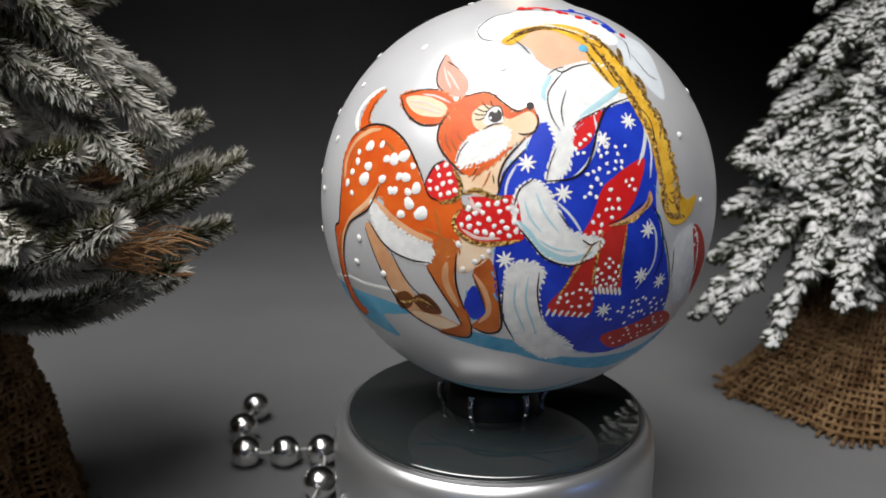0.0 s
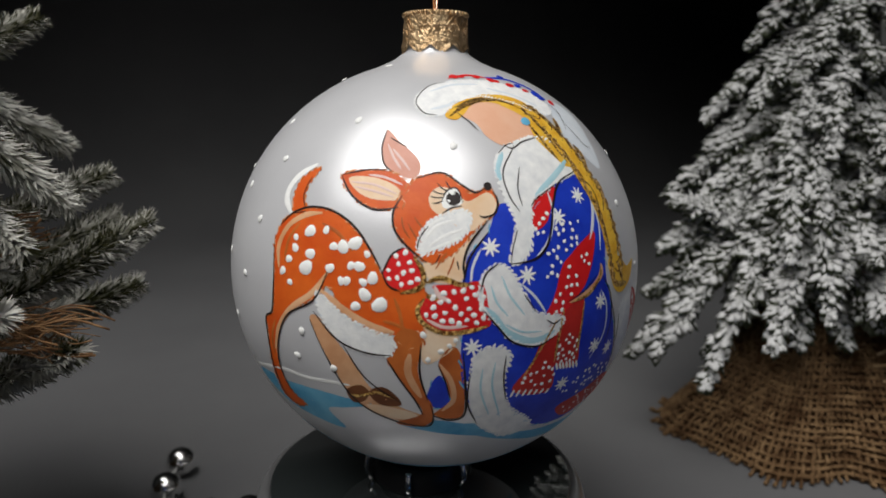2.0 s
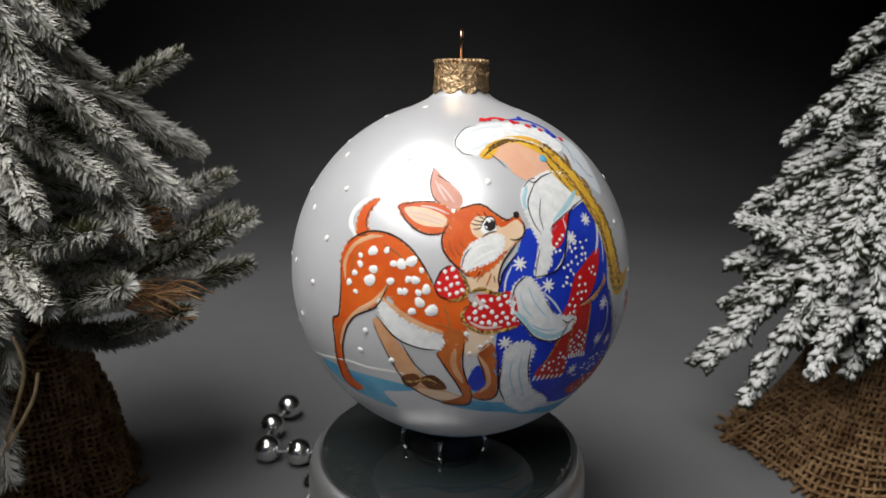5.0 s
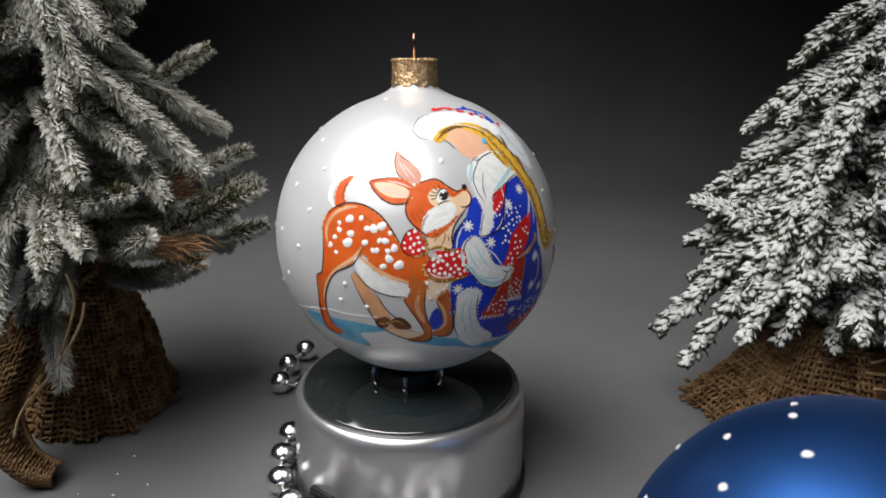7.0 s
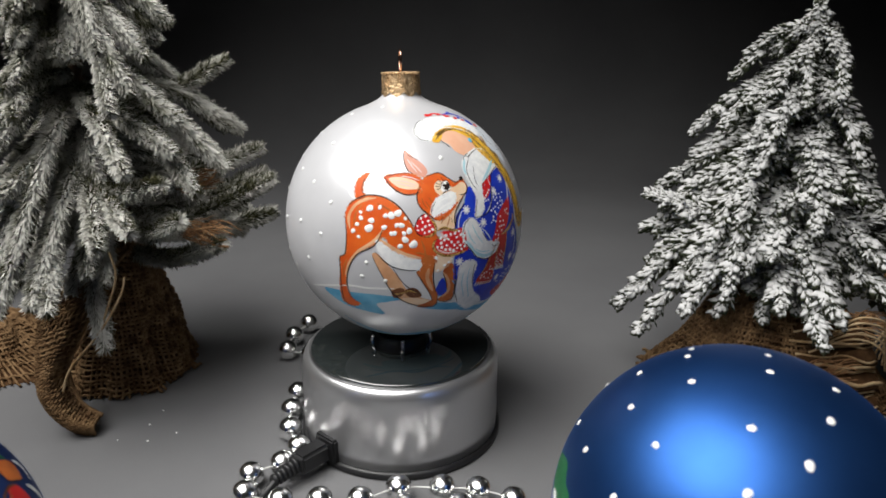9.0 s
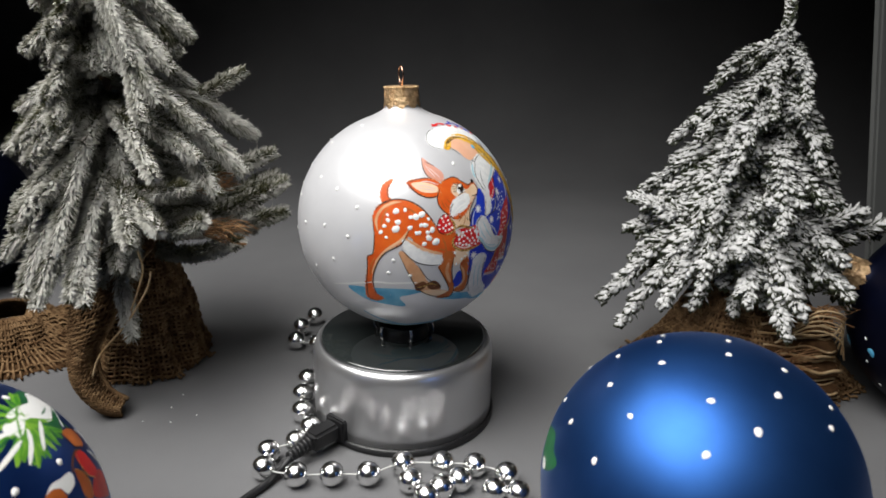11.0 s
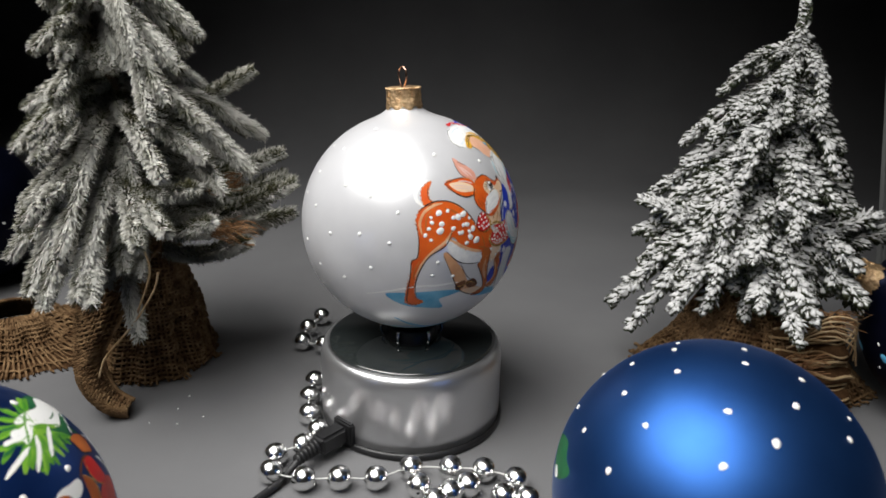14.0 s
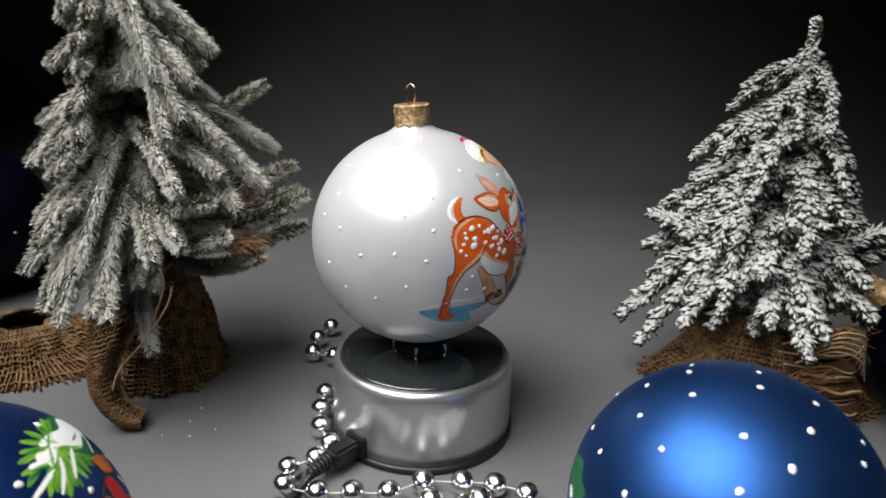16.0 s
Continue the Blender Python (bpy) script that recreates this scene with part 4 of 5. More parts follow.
fill(ornament, "coat", COAT, 3, [(-15.7, 22.6), (-7.1, 21.4), (4.7, 29.2), (11.3, 30.3), (15.8, 25), (15.8, 16.7), (14.1, 5.3), (16.4, -2.3), (21.1, -11.4), (26.5, -21.8), (27.3, -30.5), (15.9, -37.1), (1.3, -36.4), (-10.6, -28.9), (-20.9, -28.9), (-25, -18), (-25.4, -6.6), (-22.7, -2.6), (-25.4, 3.7), (-24.3, 10.7), (-19.3, 16.3)])
fill(ornament, "hood_veil", ICE_WHITE, 3, [(21.2, 52.4), (35.3, 49.3), (29.7, 38.7), (24.3, 30), (18, 34.7), (14.5, 41.6)])
fill(ornament, "hat_fur", FURW, 5, [(-38.6, 50.2), (-36.3, 56), (-23.5, 60.3), (-2.4, 60.5), (15.6, 55.6), (18.6, 49.3), (11.4, 47), (1.3, 50.8), (-12, 53.6), (-22.8, 51.7), (-28.4, 47), (-34.3, 46.6)])
dots(ornament, "hat_bead", RED, [(-21.7, 63, 1), (-17.5, 63.1, 0.8), (-8.6, 63.2, 0.9), (-1.3, 61.4, 1), (1.6, 60.9, 0.8), (7.8, 59, 1), (14.6, 56.6, 0.8), (25.1, 51.7, 1)])
dots(ornament, "hat_bead", COAT, [(9, 63.8, 0.8), (13.3, 58.9, 0.9), (19.2, 55.3, 1.1), (20.1, 53.5, 1)])
fill(ornament, "face_shape", SKIN, 4, [(-23.6, 48), (-10.2, 52.1), (0.3, 49.4), (3.2, 42.8), (4.6, 39.2), (-5.5, 38.1), (-8.8, 36.5), (-12.7, 37.5), (-16.2, 39.9), (-18.2, 43.5)])
fill(ornament, "hair", YELLOW, 6, [(-27, 47.9), (-19.4, 52.3), (-9.3, 54.3), (4.5, 51.5), (10.5, 43.6), (4.8, 38.2), (2.9, 43.2), (-1.3, 48.4), (-10.6, 51.1), (-19.7, 49.9), (-24.8, 46.6)])
dots(ornament, "earring", ICE, [(0.1, 44.4, 1.2)])
stroke(ornament, "braid", YELLOW, 7, 5.2, [(7, 45), (10.8, 36.9), (13.6, 28.2), (16.5, 20.2), (17.7, 11.2), (18.5, 5.1)])
fill(ornament, "hair", YELLOW, 7, [(-28.1, 45.9), (-26, 49.1), (-20, 51.7), (-5.6, 54.3), (5.3, 51.6), (7.3, 46.2), (7.8, 38.9), (11.5, 32.4), (7.4, 31.2), (2.8, 35.9), (0.4, 40), (0.4, 45.6), (-4.2, 48.8), (-10.5, 51.4), (-17.9, 50), (-21.6, 46.7), (-24.8, 44.8)])
stroke(ornament, "hair_glitter", GLITTER, 9, 0.8, [(-26.6, 45.9), (-20.7, 49.5), (-9.9, 52.3), (0.3, 50.2)])
stroke(ornament, "hair_glitter", GLITTER, 9, 0.8, [(2.6, 49.3), (5, 43.3), (7, 36.4), (9.4, 31.1)])
stroke(ornament, "hair_glitter", GLITTER, 9, 0.8, [(0.5, 44.2), (3, 37.9), (5.5, 32.9)])
fill(ornament, "braid_end", YELLOW, 7, [(15.4, 7.3), (21.2, 7.7), (25.5, 4.7), (30.5, 5.7), (27.7, 1), (22.1, -1.4), (17.8, 0.6)])
stroke(ornament, "braid_glitter", GLITTER, 8, 1.3, [(4.7, 51), (10.1, 45.6), (12.3, 39.6)])
stroke(ornament, "braid_glitter", GLITTER, 8, 1.3, [(15.2, 45.6), (13.1, 40.6)])
stroke(ornament, "braid_glitter", GLITTER, 8, 1.3, [(16, 37.1), (17.3, 33.8), (15.7, 29)])
stroke(ornament, "braid_glitter", GLITTER, 8, 1.3, [(7.8, 39.4), (10.5, 32.8), (13.2, 27)])
stroke(ornament, "braid_glitter", GLITTER, 8, 1.3, [(18.8, 27.5), (19.3, 23.1), (16, 18.1)])
stroke(ornament, "braid_glitter", GLITTER, 8, 1.3, [(14.5, 23.1), (15.8, 16.7), (16.1, 9.9)])
stroke(ornament, "braid_glitter", GLITTER, 8, 1.3, [(20.1, 18.1), (19.7, 13.9)])
stroke(ornament, "braid_glitter", GLITTER, 8, 1.3, [(15.8, 5.9), (18.7, 1.4), (25.2, 0.5)])
stroke(ornament, "braid_glitter", GLITTER, 8, 1.3, [(20, 6.4), (22.8, 1.4)])
stroke(ornament, "braid_glitter", GLITTER, 8, 1.3, [(-24, 48.9), (-14.9, 52), (-8, 51.8)])
fill(ornament, "collar_fur", FURW, 6, [(-15.4, 30.5), (-13.5, 34.9), (-8.5, 37.7), (0.9, 39.4), (8.7, 36.6), (10.6, 30.6), (2.2, 27.3), (-5.2, 24.2), (-7.7, 21.8), (-9, 12.9), (-11.5, 9.8), (-14.2, 10), (-12.3, 18), (-14.2, 24)])
stroke(ornament, "collar_shade", ICE_PALE, 7, 1.2, [(-12.5, 35.2), (-15, 31.1), (-14.7, 28.1)])
stroke(ornament, "collar_shade", ICE_PALE, 7, 1.2, [(-5.8, 24.3), (0.7, 28.2), (9.5, 33.4)])
fill(ornament, "bodice", RED, 5, [(-8.2, 22.1), (0.5, 26.2), (-2, 21.1), (-4, 17.9), (-7.4, 16.5)])
dots(ornament, "coat_bead", SNOWP, [(-3.6, 19.9, 0.45), (-4.9, 18.8, 0.45), (-6.2, 17.7, 0.45), (-7.4, 16.5, 0.45), (-6.9, 15.5, 0.4), (-5.4, 15.7, 0.4)])
stroke(ornament, "sleeve_trim", ICE_WHITE, 5, 0.9, [(10.9, 28.7), (13.1, 23), (11.2, 16.8), (8.9, 13)])
stroke(ornament, "sleeve_trim", ICE_WHITE, 5, 0.7, [(-1.9, 25), (-1.6, 19.5), (-4.4, 13.4), (-8, 10.1)])
fill(ornament, "shawl", RED, 6, [(6, 12.8), (11.1, 14.6), (8.8, 7.5), (6, 2.6), (2.5, -0.4), (-0.9, -3.5), (-5.8, -4.1), (-3.3, 1.3), (-1.1, 7.5), (2.1, 10.3)])
scatter(ornament, "shawl_dot", SNOWP, 16, 0.42, [(6.3, 12), (9.7, 13.3), (7.7, 7.5), (4.9, 2.9), (-1.3, -2.4), (-4.2, -2.8), (-2.2, 1.9), (0.1, 7.4)])
fill(ornament, "sash_tail", RED_DEEP, 5, [(0.1, -1.4), (5.8, -0.6), (5.3, -8.4), (6.6, -17.1), (-1.1, -16.1), (-1.8, -8)])
fill(ornament, "sash_tail", RED_DEEP, 6, [(-2.3, -4.2), (0.6, -5.4), (-1.4, -13.7), (-0.3, -23.6), (-11.8, -22), (-8.1, -14.9), (-5.7, -7.9)])
scatter(ornament, "sash_dot", SNOWP, 18, 0.4, [(-0.1, -9.2), (4.8, -9.5), (5.8, -15.7), (-0.7, -15.3)])
scatter(ornament, "sash_dot", SNOWP, 14, 0.4, [(-7.3, -15.7), (-1.2, -14.5), (-0.9, -20.7), (-9.4, -20.2)])
stroke(ornament, "fringe", SNOWP, 7, 0.6, [(-11.3, -21.6), (-12, -23.8)])
stroke(ornament, "fringe", SNOWP, 7, 0.6, [(-9.6, -21.8), (-10.4, -23.9)])
stroke(ornament, "fringe", SNOWP, 7, 0.6, [(-7.8, -22), (-8.6, -23.9)])
stroke(ornament, "fringe", SNOWP, 7, 0.6, [(-6.1, -22.2), (-6.9, -24)])
stroke(ornament, "fringe", SNOWP, 7, 0.6, [(-4.3, -22.5), (-5.1, -24.1)])
stroke(ornament, "fringe", SNOWP, 7, 0.6, [(-2.4, -22.7), (-3.3, -24.2)])
stroke(ornament, "fringe", SNOWP, 7, 0.6, [(-0.5, -23), (-1.4, -24.4)])
stroke(ornament, "fringe", SNOWP, 7, 0.6, [(-0.6, -15.7), (0.3, -17.8)])
stroke(ornament, "fringe", SNOWP, 7, 0.6, [(0.5, -15.8), (1.4, -17.8)])
stroke(ornament, "fringe", SNOWP, 7, 0.6, [(1.5, -15.9), (2.5, -17.9)])
stroke(ornament, "fringe", SNOWP, 7, 0.6, [(2.7, -15.9), (3.6, -18)])
stroke(ornament, "fringe", SNOWP, 7, 0.6, [(3.8, -16), (4.8, -18.1)])
stroke(ornament, "fringe", SNOWP, 7, 0.6, [(5, -16.1), (6, -18.3)])
stroke(ornament, "fringe", SNOWP, 7, 0.6, [(6.2, -16.2), (7.3, -18.4)])
stroke(ornament, "sash_glitter", GLITTER, 8, 0.6, [(-0.4, -2), (-1.3, -9.4), (-1.4, -15.2)])
stroke(ornament, "sash_glitter", GLITTER, 8, 0.6, [(5.9, -1), (5.6, -8.4), (5.7, -14.2)])
stroke(ornament, "sash_glitter", GLITTER, 8, 0.6, [(-2.4, -4.6), (-6.5, -12.1), (-9.7, -18.6)])
fill(ornament, "belt", TAN, 7, [(1, -0.9), (5.7, 1), (10.6, 4), (12.1, 7.1), (12.9, 4.4), (9.2, 1.4), (5, -0.5)])
stroke(ornament, "belt_glitter", GLITTER, 8, 0.7, [(1.8, -0.9), (7.5, 0.4), (11.3, 3.7), (12.1, 6.9)])
fill(ornament, "cuff_fur", FURW, 7, [(-21.6, 3.2), (-20.4, 7.2), (-17.3, 9.1), (-14.4, 7.5), (-11.4, 2.4), (-8.2, -2.2), (-0.8, -4), (-2.5, -7.7), (-8, -9.9), (-13.9, -8), (-17.6, -4.1), (-20.6, -0.7)])
fill(ornament, "cuff_shade", ICE_PALE, 8, [(-20.4, 0), (-17.6, -2), (-14.6, -5.6), (-8.5, -8.1), (-2.6, -6.9), (-6.9, -9.5), (-13.6, -8.3), (-17.6, -4.3)])
fill(ornament, "hem_fur", FURW, 5, [(-21.9, -10.9), (-17.2, -9.7), (-13.8, -11.9), (-14.6, -19), (-11.4, -27.2), (-2.2, -34.2), (-8.9, -38.4), (-19.1, -32.2), (-23, -23), (-22.9, -16.1)])
fill(ornament, "hem_red", RED_DEEP, 5, [(6, -31), (15.6, -27.8), (27.3, -25.1), (38.2, -31), (22.6, -34.5), (12.7, -36)])
scatter(ornament, "hem_dot", SNOWP, 22, 0.35, [(6.9, -31.1), (15.9, -28.2), (26.1, -26), (31.6, -29.5), (20.4, -33.1), (12, -34.5)])
scatter(ornament, "coat_bead", SNOWP, 26, 0.4, [(4, -26.3), (9.3, -20.9), (19, -18.1), (26.1, -21.7), (23.9, -24.5), (14.7, -26.5), (7.2, -28.6)])
scatter(ornament, "coat_bead", SNOWP, 22, 0.42, [(-2.9, 16.8), (6.7, 17.4), (6, 12.8), (0.9, 10.3), (-2.6, 3.9), (-5.9, 3.3), (-5.1, 10.3)])
fill(ornament, "boot_fur", FURW, 5, [(22.4, -5.1), (27.7, -2.2), (32.2, -4.1), (36.9, -13.6), (38.4, -21.6), (31.5, -22.7), (22.8, -11.6)])
fill(ornament, "boot", RED_DEEP, 6, [(29.8, -2.1), (35.8, -4.2), (46.6, -15.1), (44.7, -23), (34.3, -11.3)])
star(ornament, -18.9, 13, 1.9)
star(ornament, -0.4, 18.9, 1.9)
star(ornament, 7.9, 23.7, 1.9)
star(ornament, -10.4, 6.4, 1.9)
star(ornament, 12, -2, 1.9)
star(ornament, 12.2, -13.4, 1.9)
star(ornament, 19.5, -15.4, 1.9)
star(ornament, -23, -9.3, 1.9)
star(ornament, 3.5, -22.4, 1.9)
stroke(ornament, "ink_line", INK, 11, 0.45, [(-72.3, 16.3), (-68.5, 19.5), (-62.8, 21.2), (-56.1, 20.4), (-50, 17), (-45.5, 11.5), (-42.8, 7)])
stroke(ornament, "ink_line", INK, 11, 0.4, [(-73.4, 12.3), (-72.7, 3.6), (-73.8, -4.2), (-76.6, -6.2), (-77.5, -13), (-79.2, -21.3), (-80.3, -29.9), (-75, -32.2)])
stroke(ornament, "ink_line", INK, 11, 0.4, [(-55.9, 7.5), (-60, 0.1), (-68, -4.2), (-72.7, -10.9), (-75.4, -19), (-75.2, -26.9)])
stroke(ornament, "ink_line", INK, 11, 0.4, [(-60.1, -2.5), (-54.1, -8.6), (-47.3, -11.1), (-41.4, -11.4)])
stroke(ornament, "ink_line", INK, 11, 0.4, [(-61.3, -4.6), (-56.7, -16), (-53.1, -23.3), (-48, -28), (-40.5, -31.2), (-33.3, -32.1), (-31.8, -28.7), (-32.6, -24.4)])
stroke(ornament, "ink_line", INK, 11, 0.3, [(-52.8, -9.7), (-48, -18), (-39.9, -24.4)])
stroke(ornament, "ink_line", INK, 11, 0.4, [(-42.5, -12.2), (-40, -17), (-36.4, -23.3), (-34.4, -28.2)])
stroke(ornament, "ink_line", INK, 11, 0.4, [(-34.6, -8.6), (-34.9, -16), (-33.2, -23.3)])
stroke(ornament, "ink_line", INK, 11, 0.45, [(-25.1, -10.4), (-24.1, -19.6), (-23.6, -28), (-27.2, -30), (-32, -28.3)])
stroke(ornament, "ink_line", INK, 11, 0.3, [(-30.8, -13.3), (-28.8, -18.4), (-27.7, -22.8)])
stroke(ornament, "ink_line", INK, 11, 0.45, [(-39.4, 24.5), (-41.2, 21), (-40.7, 16.9), (-37.5, 13.1), (-33.3, 9.8)])
stroke(ornament, "ink_line", INK, 11, 0.4, [(-36.1, 28.7), (-29.9, 30.1), (-25.1, 27.3), (-21.8, 25.3), (-19.2, 26.2)])
stroke(ornament, "ink_line", INK, 11, 0.4, [(-17.2, 25.6), (-16.3, 23.1), (-17.4, 20.4), (-19.8, 19.6), (-21.2, 20)])
stroke(ornament, "ink_line", INK, 11, 0.45, [(-19.4, 18.7), (-23.6, 13.9), (-25.1, 9.9), (-25, 6.1)])
stroke(ornament, "ink_line", INK, 11, 0.45, [(-56.4, 29.2), (-52.1, 24.3), (-46.2, 21.3), (-40.1, 21.8)])
stroke(ornament, "ink_line", INK, 11, 0.3, [(-56.4, 29.2), (-48.9, 30.7), (-44, 30.6)])
stroke(ornament, "ink_line", INK, 11, 0.35, [(-46.3, 41.5), (-46.6, 36.6), (-45.1, 32.3), (-42.7, 30.3)])
stroke(ornament, "ink_line", INK, 11, 0.25, [(-44.6, 39.2), (-39.2, 36.6)])
stroke(ornament, "ink_line", INK, 11, 0.2, [(-69.5, 19.2), (-64.6, 20)])
stroke(ornament, "ink_line", INK, 11, 0.25, [(-65.2, 21), (-66.6, 24.3), (-65.6, 28.7)])
stroke(ornament, "ink_line", INK, 11, 0.4, [(-43.1, 7.2), (-41.1, 11.3), (-38.5, 13)])
stroke(ornament, "ink_line", INK, 11, 0.35, [(-43.1, 7.2), (-41.5, 4.5), (-39, 3.5)])
stroke(ornament, "ink_line", INK, 11, 0.3, [(-35.4, 12.6), (-34.9, 15.1), (-33, 17.7)])
stroke(ornament, "ink_line", INK, 11, 0.25, [(-31.3, 9.6), (-30.3, 11.6)])
stroke(ornament, "ink_line", INK, 11, 0.25, [(-26.2, 8.2), (-26.6, 10.2)])
stroke(ornament, "hat_band", COAT, 4, 1.1, [(-3.5, 63.1), (11, 62.5), (20.9, 58.4), (23.2, 52.6)])
stroke(ornament, "hat_band", RED, 4, 0.9, [(-24.9, 62.1), (-13.1, 64.2), (-2, 62.8)])
stroke(ornament, "hat_shade", ICE_WHITE, 6, 0.8, [(-33.6, 55.4), (-23.6, 58.5), (-11, 59)])
stroke(ornament, "hat_shade", ICE_WHITE, 6, 0.8, [(-7.7, 57.2), (4, 54), (11.8, 50.1)])
stroke(ornament, "hat_shade", ICE_WHITE, 6, 0.8, [(-33.2, 48.3), (-27.1, 49.7), (-23.9, 51.7)])
stroke(ornament, "ink_line", INK, 12, 0.22, [(-26.3, 59.9), (-34.2, 57.8), (-38.3, 53.2), (-38.5, 49.7)])
stroke(ornament, "ink_line", INK, 12, 0.25, [(-24, 47.1), (-20.7, 44.3), (-18.4, 41.6)])
stroke(ornament, "ink_line", INK, 12, 0.3, [(-11.6, 37.2), (-8.9, 36.3), (-5.1, 38.1), (0.9, 39.4)])
stroke(ornament, "ink_line", INK, 12, 0.2, [(20.2, 51.3), (22.1, 48.2), (17.6, 41.8)])
stroke(ornament, "ink_line", INK, 12, 0.18, [(20.1, 43.9), (22.2, 37.4), (25.9, 35.9)])
stroke(ornament, "ink_line", INK, 12, 0.22, [(-13.9, 34.9), (-10.7, 37.2), (-8.2, 37.7)])
stroke(ornament, "ink_line", INK, 12, 0.3, [(10.6, 28.9), (15.1, 24.5), (15.3, 16.7)])
stroke(ornament, "ink_line", INK, 12, 0.4, [(-19.3, 16.3), (-23.8, 10.7), (-25.4, 4.8)])
stroke(ornament, "ink_line", INK, 12, 0.25, [(16.8, -2.3), (21.6, -11.4), (26.5, -21.8)])
stroke(ornament, "ink_line", INK, 12, 0.25, [(-7.7, 21.8), (-5.3, 23.8), (1.8, 27)])
stroke(ornament, "ink_line", INK, 12, 0.5, [(10.3, 29.9), (2.5, 27.1), (-1.2, 21.9), (-2.9, 16.8), (-5, 12.4), (-8.5, 9.8), (-14.7, 9)])
stroke(ornament, "ink_line", INK, 12, 0.4, [(-20.9, -0.7), (-17.5, -4.6), (-13.6, -8.6), (-7.5, -10.3), (-2.6, -8.5)])
stroke(ornament, "ink_line", INK, 12, 0.35, [(-21.5, 3.3), (-20.2, 7.2), (-17.3, 9.4)])
stroke(ornament, "ink_line", INK, 12, 0.3, [(-11.3, 2.2), (-8.2, -2)])
stroke(ornament, "ink_line", INK, 12, 0.3, [(-8.3, 37), (-13.5, 30.5), (-13.2, 24.7), (-11, 20.7)])
stroke(ornament, "ink_line", INK, 12, 0.25, [(-8.6, 31.4), (-10.4, 26.2), (-10, 21.8)])
stroke(ornament, "ink_line", INK, 12, 0.25, [(-38.6, 50.2), (-35.2, 47), (-30.9, 46.2)])
stroke(ornament, "ink_line", INK, 12, 0.35, [(12.5, 4.2), (16.2, -0.9), (17.8, -8.1), (16.8, -13.9)])
stroke(ornament, "ink_line", INK, 12, 0.35, [(-23.2, -15.7), (-23.2, -24.4), (-19.8, -31.8)])
stroke(ornament, "ink_line", INK, 12, 0.35, [(-14.9, -11.9), (-14.8, -17.8), (-13.2, -24.3)])
stroke(ornament, "ink_line", INK, 12, 0.3, [(22, -7), (24.1, -14.8)])
stroke(ornament, "ink_line", INK, 12, 0.25, [(-14.4, 9), (-13.6, 12.8), (-12.1, 16.7)])
stroke(ornament, "ink_line", INK, 12, 0.3, [(-5.4, -4.1), (-3.1, -5.3), (-1.1, -4.3)])
stroke(ornament, "ink_line", INK, 12, 0.25, [(0.4, -0.6), (5.7, 1.3), (10.2, 4.5)])
dots(ornament, "fawn_spot", SNOWP, [(-62.1, 15.6, 1.3), (-57.6, 16.1, 0.8), (-66.2, 13.9, 0.7), (-66, 11.5, 0.9), (-61.3, 10.5, 1.15), (-62.3, 7.3, 1.6), (-67.7, 8.8, 0.85), (-69.5, 5.9, 0.9), (-67, 3.5, 0.7), (-55.1, 12.6, 0.9), (-52.7, 12.6, 1.3), (-50.8, 13.3, 0.8), (-49.7, 13.6, 1.4), (-46.7, 11.3, 0.7), (-50.4, 8.6, 0.85), (-48.4, 8.5, 1.1), (-55.7, 7.7, 1), (-52.7, 5.1, 0.85), (-51.3, 5.2, 0.85), (-47.4, 5.1, 0.85), (-45.2, 6.1, 1.2), (-47, 2.4, 1.3), (-49.2, -0.3, 1), (-43.6, 0.3, 1.55)])
dots(ornament, "chest_spot", SNOWP, [(-34, -6.2, 0.7), (-30.1, -10.1, 0.6), (-28.2, -8.8, 0.5), (-33, -12.2, 0.6), (-26.9, -7.5, 0.5)])
dots(ornament, "snow_dot", SNOWP, [(-80.3, 32.8, 0.85), (-81.8, 17, 0.85), (-95.8, 24.9, 0.85), (-86.4, 3.1, 0.85), (-96.5, -9.3, 0.85), (-64.1, -7.8, 0.85), (-66.9, -14.4, 0.85), (-56.4, -16.2, 0.85), (-57.6, 44.6, 0.85), (-26.3, 37, 0.85), (-111, 63.9, 0.85), (-95.1, 44.3, 0.85), (-75.9, 72.2, 0.85), (-129.6, 48.6, 0.85), (-112.4, 29.5, 0.85), (-141.8, 33.6, 0.85), (-132.7, 17.4, 0.85), (-118.6, 5.8, 0.85), (-101, 7, 0.85), (-113.3, -16.2, 0.85), (-150, 48.8, 0.85), (-148.8, 21.6, 0.85), (-140.9, -1.2, 0.85), (-130.6, -12.2, 0.85)])
dots(ornament, "snow_dot", SNOWP, [(-138.2, -25.3, 0.85), (50, 33.9, 0.85), (26.1, 20.6, 0.85), (33, 4.1, 0.85)])
stroke(ornament, "fawn_eye_line", INK, 10, 0.3, [(-29.9, 23.4), (-28.4, 25.9), (-26, 26.2), (-24.8, 22.9)])
stroke(ornament, "hair_line", BROWN, 8, 0.22, [(-26.1, 48.4), (-18.4, 51.3), (-8.8, 52.7)])
stroke(ornament, "hair_line", BROWN, 8, 0.22, [(-7.8, 52.3), (0.3, 49.4), (5.4, 44.5)])
stroke(ornament, "hair_line", BROWN, 8, 0.22, [(6.4, 44.2), (10, 35.7), (13.2, 27)])
stroke(ornament, "hair_line", BROWN, 8, 0.22, [(12.4, 35.8), (14.9, 26.4), (16.7, 18.1)])
stroke(ornament, "cheek_stroke", SNOWP, 9, 0.6, [(-33.9, 14.6), (-31.2, 17.7), (-27.1, 19.1)])
stroke(ornament, "cheek_stroke", SNOWP, 9, 0.6, [(-32.8, 13.3), (-29.3, 15.6), (-25.2, 17)])
